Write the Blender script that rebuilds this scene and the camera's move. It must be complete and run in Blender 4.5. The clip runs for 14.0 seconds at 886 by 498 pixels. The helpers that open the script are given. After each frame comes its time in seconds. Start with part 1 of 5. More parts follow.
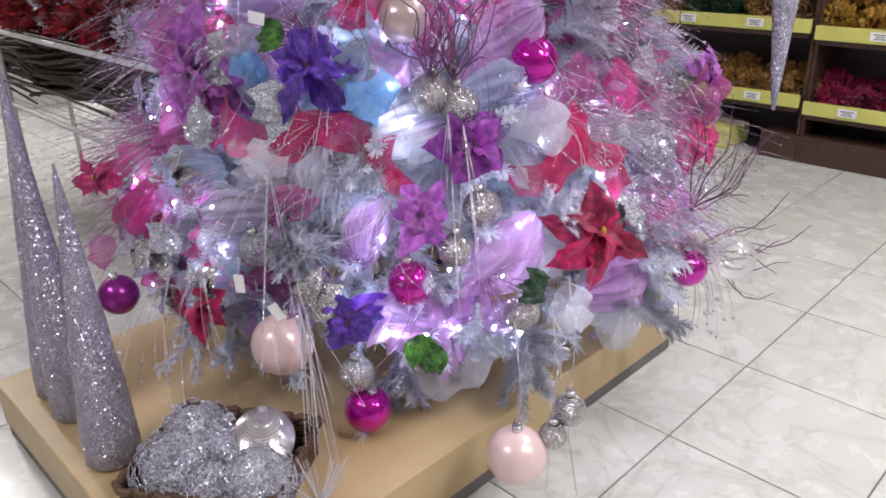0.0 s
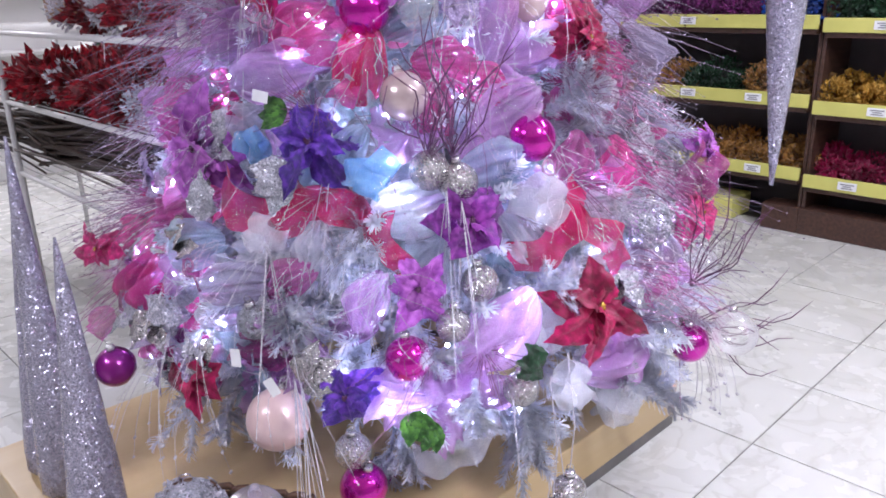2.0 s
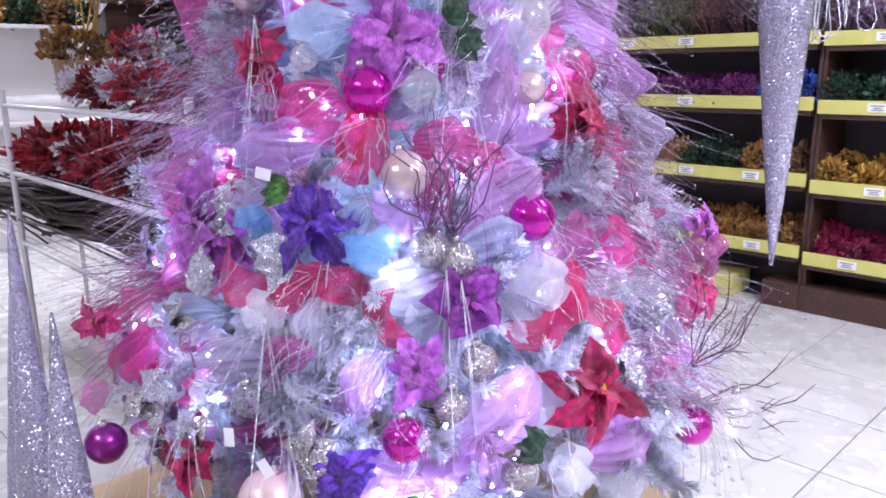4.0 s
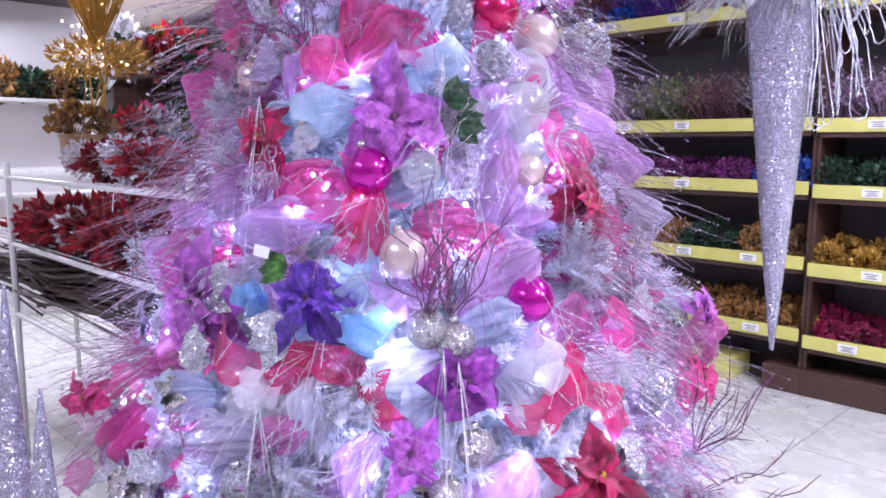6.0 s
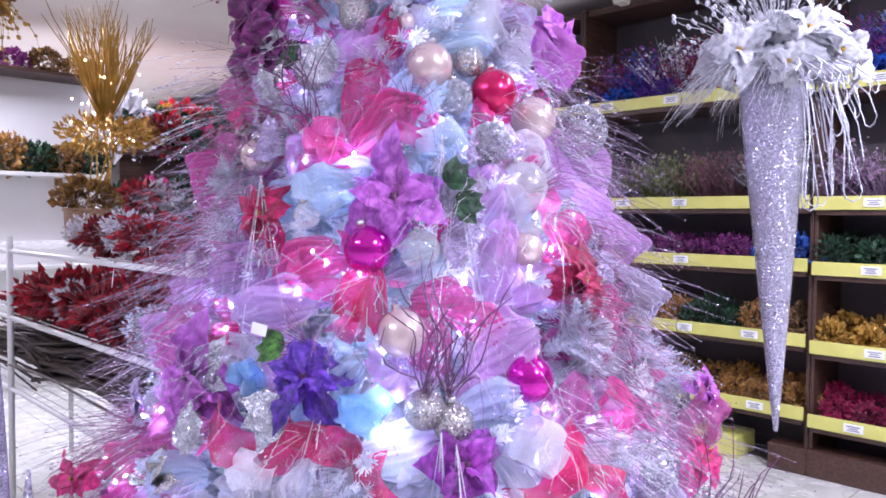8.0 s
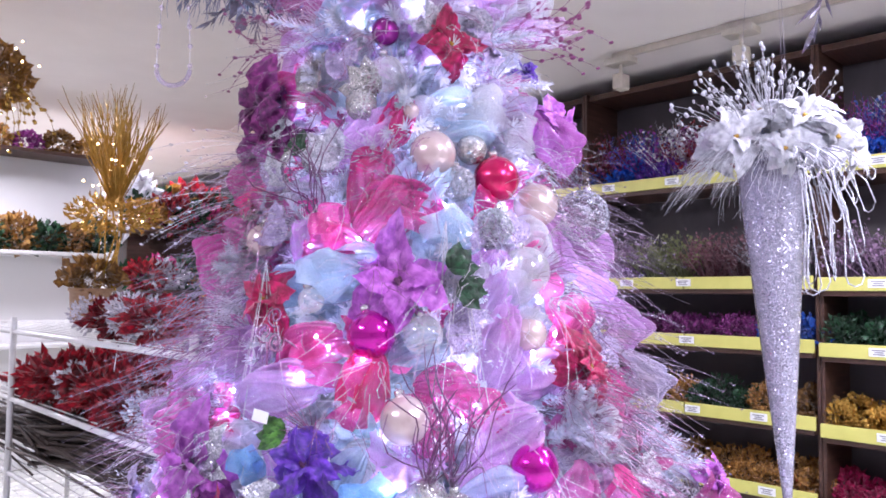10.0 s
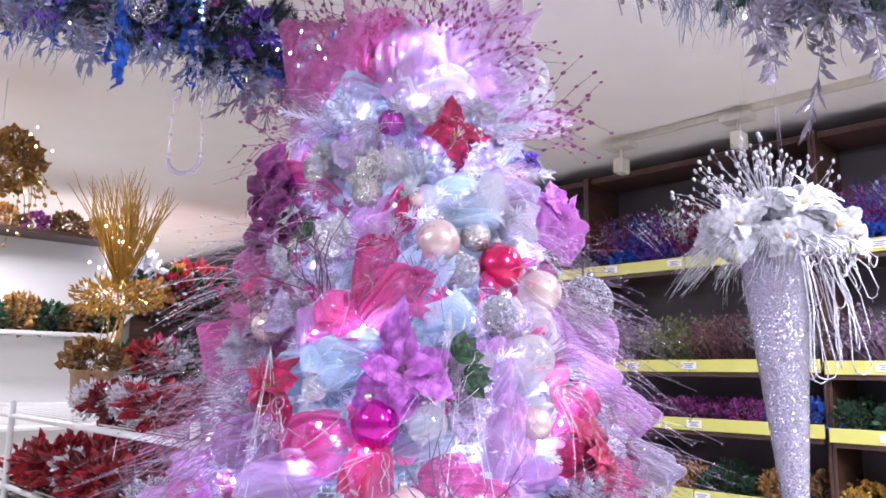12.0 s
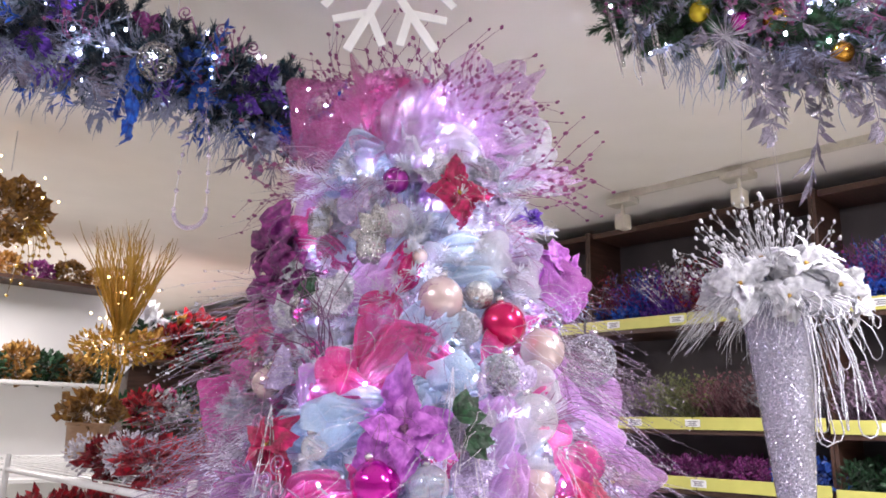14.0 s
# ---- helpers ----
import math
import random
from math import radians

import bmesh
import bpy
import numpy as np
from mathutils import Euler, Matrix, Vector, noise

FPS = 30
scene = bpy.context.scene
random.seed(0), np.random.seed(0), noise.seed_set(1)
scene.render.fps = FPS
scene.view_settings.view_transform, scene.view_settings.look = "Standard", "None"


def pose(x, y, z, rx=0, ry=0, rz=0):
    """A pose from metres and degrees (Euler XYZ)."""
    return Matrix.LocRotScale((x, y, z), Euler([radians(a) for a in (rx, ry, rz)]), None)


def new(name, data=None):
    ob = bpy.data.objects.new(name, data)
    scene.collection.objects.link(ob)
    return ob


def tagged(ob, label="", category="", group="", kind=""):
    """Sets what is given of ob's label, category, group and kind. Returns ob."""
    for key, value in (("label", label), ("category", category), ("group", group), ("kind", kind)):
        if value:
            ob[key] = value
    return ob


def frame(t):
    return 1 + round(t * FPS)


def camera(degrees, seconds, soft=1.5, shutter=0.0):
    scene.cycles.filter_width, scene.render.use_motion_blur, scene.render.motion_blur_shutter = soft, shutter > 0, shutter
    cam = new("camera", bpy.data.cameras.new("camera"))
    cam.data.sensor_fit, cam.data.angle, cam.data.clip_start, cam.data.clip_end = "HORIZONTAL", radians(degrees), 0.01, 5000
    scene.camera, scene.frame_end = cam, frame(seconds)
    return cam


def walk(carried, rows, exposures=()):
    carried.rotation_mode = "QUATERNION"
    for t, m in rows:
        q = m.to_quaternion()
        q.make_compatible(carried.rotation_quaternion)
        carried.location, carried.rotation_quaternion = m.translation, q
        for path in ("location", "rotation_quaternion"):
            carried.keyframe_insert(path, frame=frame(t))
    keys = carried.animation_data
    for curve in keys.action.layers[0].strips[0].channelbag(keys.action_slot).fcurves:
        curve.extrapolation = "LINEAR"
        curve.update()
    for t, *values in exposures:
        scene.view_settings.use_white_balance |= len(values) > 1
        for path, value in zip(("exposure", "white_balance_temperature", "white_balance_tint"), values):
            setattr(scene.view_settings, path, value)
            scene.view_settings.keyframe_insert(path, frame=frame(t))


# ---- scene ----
cam = camera(60.66, 14.0, soft=1.75)
PATH = [
    (0.0, 0.0000, 0.0000, 1.3938, 66.299, 1.553, -0.000),
    (0.5, 0.0033, 0.0035, 1.3984, 67.497, 1.519, 0.115),
    (1.0, 0.0081, 0.0064, 1.4039, 68.723, 1.449, 0.283),
    (1.5, 0.0127, 0.0083, 1.4085, 69.976, 1.383, 0.426),
    (2.0, 0.0167, 0.0085, 1.4131, 71.266, 1.325, 0.522),
    (2.5, 0.0192, 0.0100, 1.4177, 72.548, 1.237, 0.654),
    (3.0, 0.0195, 0.0123, 1.4220, 73.860, 1.106, 0.723),
    (5.5, 0.0164, 0.0270, 1.4374, 80.832, -0.034, 0.709),
    (6.0, 0.0179, 0.0289, 1.4396, 82.260, -0.225, 0.741),
    (6.5, 0.0184, 0.0300, 1.4429, 83.635, -0.329, 0.758),
    (7.0, 0.0199, 0.0298, 1.4469, 84.994, -0.420, 0.779),
    (7.5, 0.0218, 0.0298, 1.4505, 86.369, -0.478, 0.818),
    (8.0, 0.0224, 0.0285, 1.4536, 87.746, -0.518, 0.811),
    (10.5, 0.0260, 0.0170, 1.4801, 95.003, -0.612, 1.285),
    (11.0, 0.0262, 0.0141, 1.4850, 96.468, -0.629, 1.367),
    (11.5, 0.0237, 0.0108, 1.4911, 97.931, -0.666, 1.374),
    (12.0, 0.0206, 0.0072, 1.4980, 99.403, -0.732, 1.355),
    (12.5, 0.0164, 0.0044, 1.5042, 100.910, -0.844, 1.308),
    (13.0, 0.0137, 0.0018, 1.5095, 102.125, -0.968, 1.263),
    (13.5, 0.0140, 0.0001, 1.5131, 102.899, -1.119, 1.285),
    (14.0, 0.0157, -0.0009, 1.5142, 103.247, -1.281, 1.346),
]
walk(cam, [(t, pose(*row)) for t, *row in PATH],
     [(0.0, -0.45, 6120, 15), (1.5, -0.25, 5780, 19), (3.0, -0.02, 5550, 25), (5.5, 0.18, 5420, 29), (8.0, 0.3, 5420, 29), (10.5, 0.42, 5600, 25), (12.5, 0.52, 5800, 21), (14.0, 0.30, 6200, 18)])

# ---- world and light ----
world = bpy.data.worlds.new("world")
scene.world = world
world.use_nodes = True
world.node_tree.nodes["Background"].inputs[0].default_value = (0.8, 0.85, 1.0, 1)
world.node_tree.nodes["Background"].inputs[1].default_value = 0.05
scene.view_settings.exposure = 0.0

STORE = pose(0, 0, 0, 0, 0, 45)     # the shop's own axes: u away to the right, v away to the left


def store(u, v, z):
    return STORE @ Vector((u, v, z))


def tube_lamp(u, v, along_u, along_v, watts, colour, z=3.02):
    data = bpy.data.lights.new("ceiling_lamp", "AREA")
    data.shape, data.size, data.size_y, data.energy, data.color = "RECTANGLE", along_u, along_v, watts, colour
    ob = new("ceiling_lamp", data)
    ob.matrix_world = STORE @ pose(u, v, z)
    return ob


tube_lamp(1.2, -1.2, 0.3, 1.2, 95, (1.0, 0.97, 0.96))
tube_lamp(-1.6, 1.6, 0.3, 1.2, 75, (1.0, 0.97, 0.96))
tube_lamp(2.9, 0.2, 0.3, 1.2, 82, (1.0, 0.96, 0.92))
tube_lamp(3.2, 8.0, 0.3, 1.2, 230, (1.0, 0.95, 0.88))
tube_lamp(0.6, 6.0, 0.3, 1.2, 130, (1.0, 0.96, 0.9))
tube_lamp(2.6, -2.6, 0.3, 1.2, 90, (1.0, 0.97, 0.94))


# ---- materials ----
def mat(name):
    m = bpy.data.materials.new(name)
    m.use_nodes = True
    return m, m.node_tree.nodes, m.node_tree.links, m.node_tree.nodes["Principled BSDF"]


def ramp(nodes, links, source, stops):
    r = nodes.new("ShaderNodeValToRGB")
    while len(r.color_ramp.elements) < len(stops):
        r.color_ramp.elements.new(0.5)
    for e, (at, col) in zip(r.color_ramp.elements, stops):
        e.position, e.color = at, (*col, 1)
    links.new(source, r.inputs[0])
    return r


def coords(nodes, links, kind="Object", scale=1.0):
    c = nodes.new("ShaderNodeTexCoord")
    mp = nodes.new("ShaderNodeMapping")
    mp.inputs["Scale"].default_value = (scale,) * 3 if isinstance(scale, (int, float)) else scale
    links.new(c.outputs[kind], mp.inputs[0])
    return mp.outputs[0]


def noise_tex(nodes, links, at, scale, detail=4.0):
    n = nodes.new("ShaderNodeTexNoise")
    n.inputs["Scale"].default_value, n.inputs["Detail"].default_value = scale, detail
    links.new(at, n.inputs["Vector"])
    return n.outputs[0]


def bump(nodes, links, height, strength, distance, shader):
    b = nodes.new("ShaderNodeBump")
    b.inputs["Strength"].default_value, b.inputs["Distance"].default_value = strength, distance
    links.new(height, b.inputs["Height"])
    links.new(b.outputs[0], shader.inputs["Normal"])


def plain(name, a, b=None, scale=30.0, rough=0.5, metal=0.0, relief=0.15, coat=0.0):
    """Two shades mixed by noise at two scales, with fine relief."""
    m, n, l, p = mat(name)
    b = b or tuple(c * 0.72 for c in a)
    at = coords(n, l)
    mixed = n.new("ShaderNodeMath")
    mixed.operation = "MULTIPLY_ADD"
    l.new(noise_tex(n, l, at, scale), mixed.inputs[0])
    mixed.inputs[1].default_value = 0.6
    add = n.new("ShaderNodeMath")
    add.operation = "MULTIPLY"
    l.new(noise_tex(n, l, at, scale * 0.13, 2.0), add.inputs[0])
    add.inputs[1].default_value = 0.4
    l.new(add.outputs[0], mixed.inputs[2])
    r = ramp(n, l, mixed.outputs[0], [(0.3, b), (0.68, a)])
    l.new(r.outputs[0], p.inputs["Base Color"])
    p.inputs["Roughness"].default_value, p.inputs["Metallic"].default_value = rough, metal
    p.inputs["Coat Weight"].default_value = coat
    if relief:
        bump(n, l, noise_tex(n, l, at, scale * 3), relief, 0.002, p)
    return m


def glitter(name, colour, cell=420.0, spread=0.9, metal=0.85, dark=0.28, rough=0.25):
    """Crushed glitter: every flake is a small mirror that leans its own way."""
    m, n, l, p = mat(name)
    at = coords(n, l)
    v = n.new("ShaderNodeTexVoronoi")
    v.inputs["Scale"].default_value = cell
    l.new(at, v.inputs["Vector"])
    geo = n.new("ShaderNodeNewGeometry")
    sub = n.new("ShaderNodeVectorMath")
    sub.operation = "SUBTRACT"
    l.new(v.outputs["Color"], sub.inputs[0])
    sub.inputs[1].default_value = (0.5, 0.5, 0.5)
    sc = n.new("ShaderNodeVectorMath")
    sc.operation = "SCALE"
    sc.inputs["Scale"].default_value = spread * 2
    l.new(sub.outputs[0], sc.inputs[0])
    add = n.new("ShaderNodeVectorMath")
    l.new(geo.outputs["Normal"], add.inputs[0])
    l.new(sc.outputs[0], add.inputs[1])
    nor = n.new("ShaderNodeVectorMath")
    nor.operation = "NORMALIZE"
    l.new(add.outputs[0], nor.inputs[0])
    l.new(nor.outputs[0], p.inputs["Normal"])
    r = ramp(n, l, v.outputs["Color"], [(0.1, tuple(c * dark for c in colour)), (0.75, colour)])
    l.new(r.outputs[0], p.inputs["Base Color"])
    p.inputs["Metallic"].default_value, p.inputs["Roughness"].default_value = metal, rough
    return m


def sheer(name, colour, open_part=0.45, weave=900.0, sparkle=0.25):
    """Net and organza: a see-through weave that lets light through and glints."""
    m, n, l, p = mat(name)
    out = n["Material Output"]
    at = coords(n, l)
    p.inputs["Roughness"].default_value = 0.35
    first = ramp(n, l, noise_tex(n, l, at, 40), [(0.3, tuple(c ** 1.3 * 0.9 for c in colour)), (0.68, colour)])
    info = n.new("ShaderNodeObjectInfo")
    span = n.new("ShaderNodeMapRange")
    span.inputs["To Min"].default_value, span.inputs["To Max"].default_value = 0.78, 1.15
    l.new(info.outputs["Random"], span.inputs[0])
    r = n.new("ShaderNodeHueSaturation")
    l.new(span.outputs[0], r.inputs["Value"])
    l.new(first.outputs[0], r.inputs["Color"])
    l.new(r.outputs[0], p.inputs["Base Color"])
    tl = n.new("ShaderNodeBsdfTranslucent")
    l.new(r.outputs[0], tl.inputs[0])
    a = n.new("ShaderNodeMixShader")
    a.inputs[0].default_value = 0.5
    l.new(p.outputs[0], a.inputs[1])
    l.new(tl.outputs[0], a.inputs[2])
    tr = n.new("ShaderNodeBsdfTransparent")
    tr.inputs[0].default_value = (1, 1, 1, 1)
    b = n.new("ShaderNodeMixShader")
    v = n.new("ShaderNodeTexVoronoi")
    v.inputs["Scale"].default_value = weave
    l.new(at, v.inputs["Vector"])
    mr = n.new("ShaderNodeMapRange")
    mr.inputs["From Min"].default_value, mr.inputs["From Max"].default_value = 0.2, 0.6
    mr.inputs["To Min"].default_value, mr.inputs["To Max"].default_value = open_part - 0.16, open_part + 0.20
    l.new(v.outputs["Distance"], mr.inputs[0])
    l.new(mr.outputs[0], b.inputs[0])
    l.new(a.outputs[0], b.inputs[1])
    l.new(tr.outputs[0], b.inputs[2])
    l.new(b.outputs[0], out.inputs[0])
    p.inputs["Sheen Weight"].default_value = sparkle
    # stray glitter flakes
    flake = n.new("ShaderNodeTexVoronoi")
    flake.inputs["Scale"].default_value = 560
    l.new(at, flake.inputs["Vector"])
    pick = n.new("ShaderNodeSeparateColor")
    l.new(flake.outputs["Color"], pick.inputs[0])
    chance = n.new("ShaderNodeMath")
    chance.operation = "GREATER_THAN"
    chance.inputs[1].default_value = 0.87
    l.new(pick.outputs[0], chance.inputs[0])
    centre = n.new("ShaderNodeMath")
    centre.operation = "LESS_THAN"
    centre.inputs[1].default_value = 0.36
    l.new(flake.outputs["Distance"], centre.inputs[0])
    both = n.new("ShaderNodeMath")
    both.operation = "MULTIPLY"
    l.new(chance.outputs[0], both.inputs[0])
    l.new(centre.outputs[0], both.inputs[1])
    geo = n.new("ShaderNodeNewGeometry")
    lean = n.new("ShaderNodeVectorMath")
    lean.operation = "MULTIPLY_ADD"
    l.new(flake.outputs["Color"], lean.inputs[0])
    lean.inputs[1].default_value = (1.4, 1.4, 1.4)
    shift = n.new("ShaderNodeVectorMath")
    shift.operation = "SUBTRACT"
    l.new(geo.outputs["Normal"], shift.inputs[0])
    shift.inputs[1].default_value = (0.7, 0.7, 0.7)
    l.new(shift.outputs[0], lean.inputs[2])
    unit = n.new("ShaderNodeVectorMath")
    unit.operation = "NORMALIZE"
    l.new(lean.outputs[0], unit.inputs[0])
    shine = n.new("ShaderNodeBsdfGlossy")
    shine.inputs["Color"].default_value = (0.95, 0.93, 0.97, 1)
    shine.inputs["Roughness"].default_value = 0.25
    l.new(unit.outputs[0], shine.inputs["Normal"])
    c = n.new("ShaderNodeMixShader")
    l.new(both.outputs[0], c.inputs[0])
    l.new(b.outputs[0], c.inputs[1])
    l.new(shine.outputs[0], c.inputs[2])
    l.new(c.outputs[0], out.inputs[0])
    return m


def petal(name, colour, edge):
    """Cloth petal: veins, soft shine, light through it."""
    m, n, l, p = mat(name)
    out = n["Material Output"]
    at = coords(n, l)
    first = ramp(n, l, noise_tex(n, l, at, 45, 6), [(0.32, tuple(c * .6 for c in edge)), (0.46, edge), (0.62, colour), (0.8, tuple(min(1, c * 1.15) for c in colour))])
    info = n.new("ShaderNodeObjectInfo")
    span = n.new("ShaderNodeMapRange")
    span.inputs["To Min"].default_value, span.inputs["To Max"].default_value = 0.62, 1.2
    l.new(info.outputs["Random"], span.inputs[0])
    r = n.new("ShaderNodeHueSaturation")
    l.new(span.outputs[0], r.inputs["Value"])
    l.new(first.outputs[0], r.inputs["Color"])
    l.new(r.outputs[0], p.inputs["Base Color"])
    p.inputs["Roughness"].default_value = 0.45
    p.inputs["Sheen Weight"].default_value = 0.3
    bump(n, l, noise_tex(n, l, at, 150), 0.6, 0.003, p)
    tl = n.new("ShaderNodeBsdfTranslucent")
    l.new(r.outputs[0], tl.inputs[0])
    a = n.new("ShaderNodeMixShader")
    a.inputs[0].default_value = 0.3
    l.new(p.outputs[0], a.inputs[1])
    l.new(tl.outputs[0], a.inputs[2])
    l.new(a.outputs[0], out.inputs[0])
    return m


def glow(name, colour, strength):
    m, n, l, p = mat(name)
    p.inputs["Base Color"].default_value = (0.9, 0.9, 0.9, 1)
    p.inputs["Emission Color"].default_value = (*colour, 1)
    p.inputs["Emission Strength"].default_value = strength
    return m


def clear_plastic(name, colour=(1, 1, 1), rough=0.08):
    m, n, l, p = mat(name)
    out = n["Material Output"]
    tr = n.new("ShaderNodeBsdfTransparent")
    tr.inputs[0].default_value = (*colour, 1)
    p.inputs["Base Color"].default_value = (*colour, 1)
    p.inputs["Metallic"].default_value, p.inputs["Roughness"].default_value = 0.4, rough
    fr = n.new("ShaderNodeFresnel")
    fr.inputs[0].default_value = 1.7
    mr = n.new("ShaderNodeMapRange")
    mr.inputs["To Min"].default_value, mr.inputs["To Max"].default_value = 0.18, 0.75
    l.new(fr.outputs[0], mr.inputs[0])
    a = n.new("ShaderNodeMixShader")
    l.new(mr.outputs[0], a.inputs[0])
    l.new(tr.outputs[0], a.inputs[1])
    l.new(p.outputs[0], a.inputs[2])
    l.new(a.outputs[0], out.inputs[0])
    return m


def marble():
    """Polished white floor tile with faint grey veins; each tile a little different."""
    m, n, l, p = mat("marble_tile")
    at = coords(n, l, "Generated")
    info = n.new("ShaderNodeObjectInfo")
    add = n.new("ShaderNodeVectorMath")
    geo = n.new("ShaderNodeNewGeometry")
    l.new(geo.outputs["Position"], add.inputs[0])
    mul = n.new("ShaderNodeVectorMath")
    mul.operation = "SCALE"
    mul.inputs[0].default_value = (37, 51, 13)
    l.new(info.outputs["Random"], mul.inputs["Scale"])
    l.new(mul.outputs[0], add.inputs[1])
    vein = n.new("ShaderNodeTexNoise")
    vein.inputs["Scale"].default_value, vein.inputs["Detail"].default_value, vein.inputs["Distortion"].default_value = 2.6, 7, 1.6
    l.new(add.outputs[0], vein.inputs["Vector"])
    r = ramp(n, l, vein.outputs[0], [(0.34, (0.60, 0.60, 0.56)), (0.47, (0.575, 0.575, 0.53)), (0.5, (0.50, 0.495, 0.45)), (0.53, (0.58, 0.58, 0.54)), (0.8, (0.65, 0.65, 0.61))])
    l.new(r.outputs[0], p.inputs["Base Color"])
    rr = ramp(n, l, noise_tex(n, l, add.outputs[0], 9), [(0.3, (0.16,) * 3), (0.7, (0.34,) * 3)])
    l.new(rr.outputs[0], p.inputs["Roughness"])
    return m


def wood(name, a, b, scale=(3, 40, 40), rough=0.45):
    m, n, l, p = mat(name)
    at = coords(n, l, "Object", scale)
    r = ramp(n, l, noise_tex(n, l, at, 1.6, 8), [(0.3, b), (0.7, a)])
    l.new(r.outputs[0], p.inputs["Base Color"])
    p.inputs["Roughness"].default_value = rough
    bump(n, l, noise_tex(n, l, at, 4), 0.25, 0.002, p)
    return m


MARBLE = marble()
GROUT = plain("grout", (0.17, 0.16, 0.14), rough=0.9)
CEIL = plain("ceiling_paint", (0.84, 0.79, 0.74), (0.79, 0.74, 0.69), scale=4, rough=0.85)
WALL = plain("wall_paint", (0.62, 0.6, 0.58), (0.55, 0.53, 0.5), scale=3, rough=0.8)
WHITE_WALL = plain("white_wall_paint", (0.82, 0.81, 0.8), (0.76, 0.75, 0.74), scale=3, rough=0.7)
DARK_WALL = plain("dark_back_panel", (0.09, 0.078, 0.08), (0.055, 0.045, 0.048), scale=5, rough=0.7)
OAK = wood("box_veneer", (0.52, 0.385, 0.20), (0.47, 0.335, 0.16), (1.2, 9, 9), 0.35)
SKIRT = plain("grey_kickboard", (0.17, 0.16, 0.155), (0.10, 0.095, 0.09), scale=12, rough=0.6)
WALNUT = wood("dark_walnut", (0.085, 0.04, 0.026), (0.035, 0.016, 0.011))
YELLOW = plain("yellow_price_strip", (0.62, 0.60, 0.16), (0.52, 0.50, 0.12), scale=9, rough=0.4, relief=0.05)
PAPER = plain("white_paper", (0.82, 0.82, 0.82), (0.75, 0.75, 0.76), rough=0.6, relief=0.0)
INK = plain("grey_print", (0.25, 0.25, 0.27), rough=0.6, relief=0.0)
WHITE_WIRE = plain("white_enamel", (0.62, 0.61, 0.60), (0.54, 0.53, 0.51), rough=0.35, relief=0.0)
STEEL = plain("track_enamel", (0.62, 0.57, 0.48), (0.5, 0.46, 0.38), rough=0.4, relief=0.0)
SILVER = glitter("silver_glitter", (0.66, 0.64, 0.80), 430, 1.0, 0.6, 0.36, 0.2)
SILVER_FINE = glitter("fine_silver_glitter", (0.74, 0.72, 0.72), 420, 0.7)
NEEDLE = petal("white_needles", (0.88, 0.89, 0.95), (0.76, 0.79, 0.92))
STEM = plain("white_stem", (0.6, 0.6, 0.64), rough=0.6)
GREEN = petal("green_leaf", (0.10, 0.30, 0.03), (0.03, 0.12, 0.015))
DARK_GREEN = petal("dark_green_leaf", (0.015, 0.09, 0.03), (0.008, 0.04, 0.012))
PETALS = {
    "red": petal("red_velvet", (0.56, 0.004, 0.115), (0.34, 0.001, 0.065)),
    "scarlet": petal("scarlet_cloth", (0.40, 0.006, 0.018), (0.16, 0.003, 0.01)),
    "pink": petal("pink_silk", (0.78, 0.06, 0.28), (0.52, 0.025, 0.17)),
    "violet": petal("violet_velvet", (0.20, 0.06, 0.58), (0.075, 0.02, 0.30)),
    "orchid": petal("orchid_silk", (0.64, 0.20, 0.70), (0.42, 0.09, 0.50)),
    "purple": petal("purple_silk", (0.42, 0.06, 0.48), (0.24, 0.025, 0.32)),
    "plum": petal("plum_velvet", (0.36, 0.05, 0.28), (0.17, 0.015, 0.15)),
    "blue": petal("blue_silk", (0.02, 0.16, 0.72), (0.01, 0.06, 0.40)),
    "white": petal("white_velvet", (0.74, 0.74, 0.77), (0.56, 0.56, 0.61)),
    "green": DARK_GREEN,
    "gold": petal("gold_foil_leaf", (0.55, 0.30, 0.06), (0.33, 0.15, 0.02)),
    "ochre": petal("ochre_leaf", (0.38, 0.20, 0.04), (0.20, 0.09, 0.015)),
}
SHEERS = {
    "red": sheer("red_net", (0.74, 0.015, 0.17), 0.24),
    "pink": sheer("pink_net", (0.86, 0.10, 0.42), 0.33),
    "lilac": sheer("lilac_organza", (0.82, 0.50, 0.90), 0.34),
    "blue": sheer("pale_blue_organza", (0.66, 0.82, 0.98), 0.38),
    "white": sheer("white_organza", (0.90, 0.91, 0.97), 0.42),
    "rose": sheer("rose_net", (0.70, 0.16, 0.48), 0.30),
    "rose_tulle": sheer("rose_tulle", (0.70, 0.20, 0.48), 0.56),
    "lilac_tulle": sheer("lilac_tulle", (0.80, 0.52, 0.86), 0.56),
    "crimson": sheer("crimson_net", (0.74, 0.025, 0.24), 0.18),
    "plum": sheer("plum_net", (0.42, 0.05, 0.26), 0.26),
    "orchid": sheer("orchid_net", (0.66, 0.25, 0.66), 0.30),
    "azure": sheer("azure_organza", (0.34, 0.62, 0.92), 0.22),
    "grey": sheer("silver_glitter_net", (0.62, 0.56, 0.74), 0.34, sparkle=0.5),
}
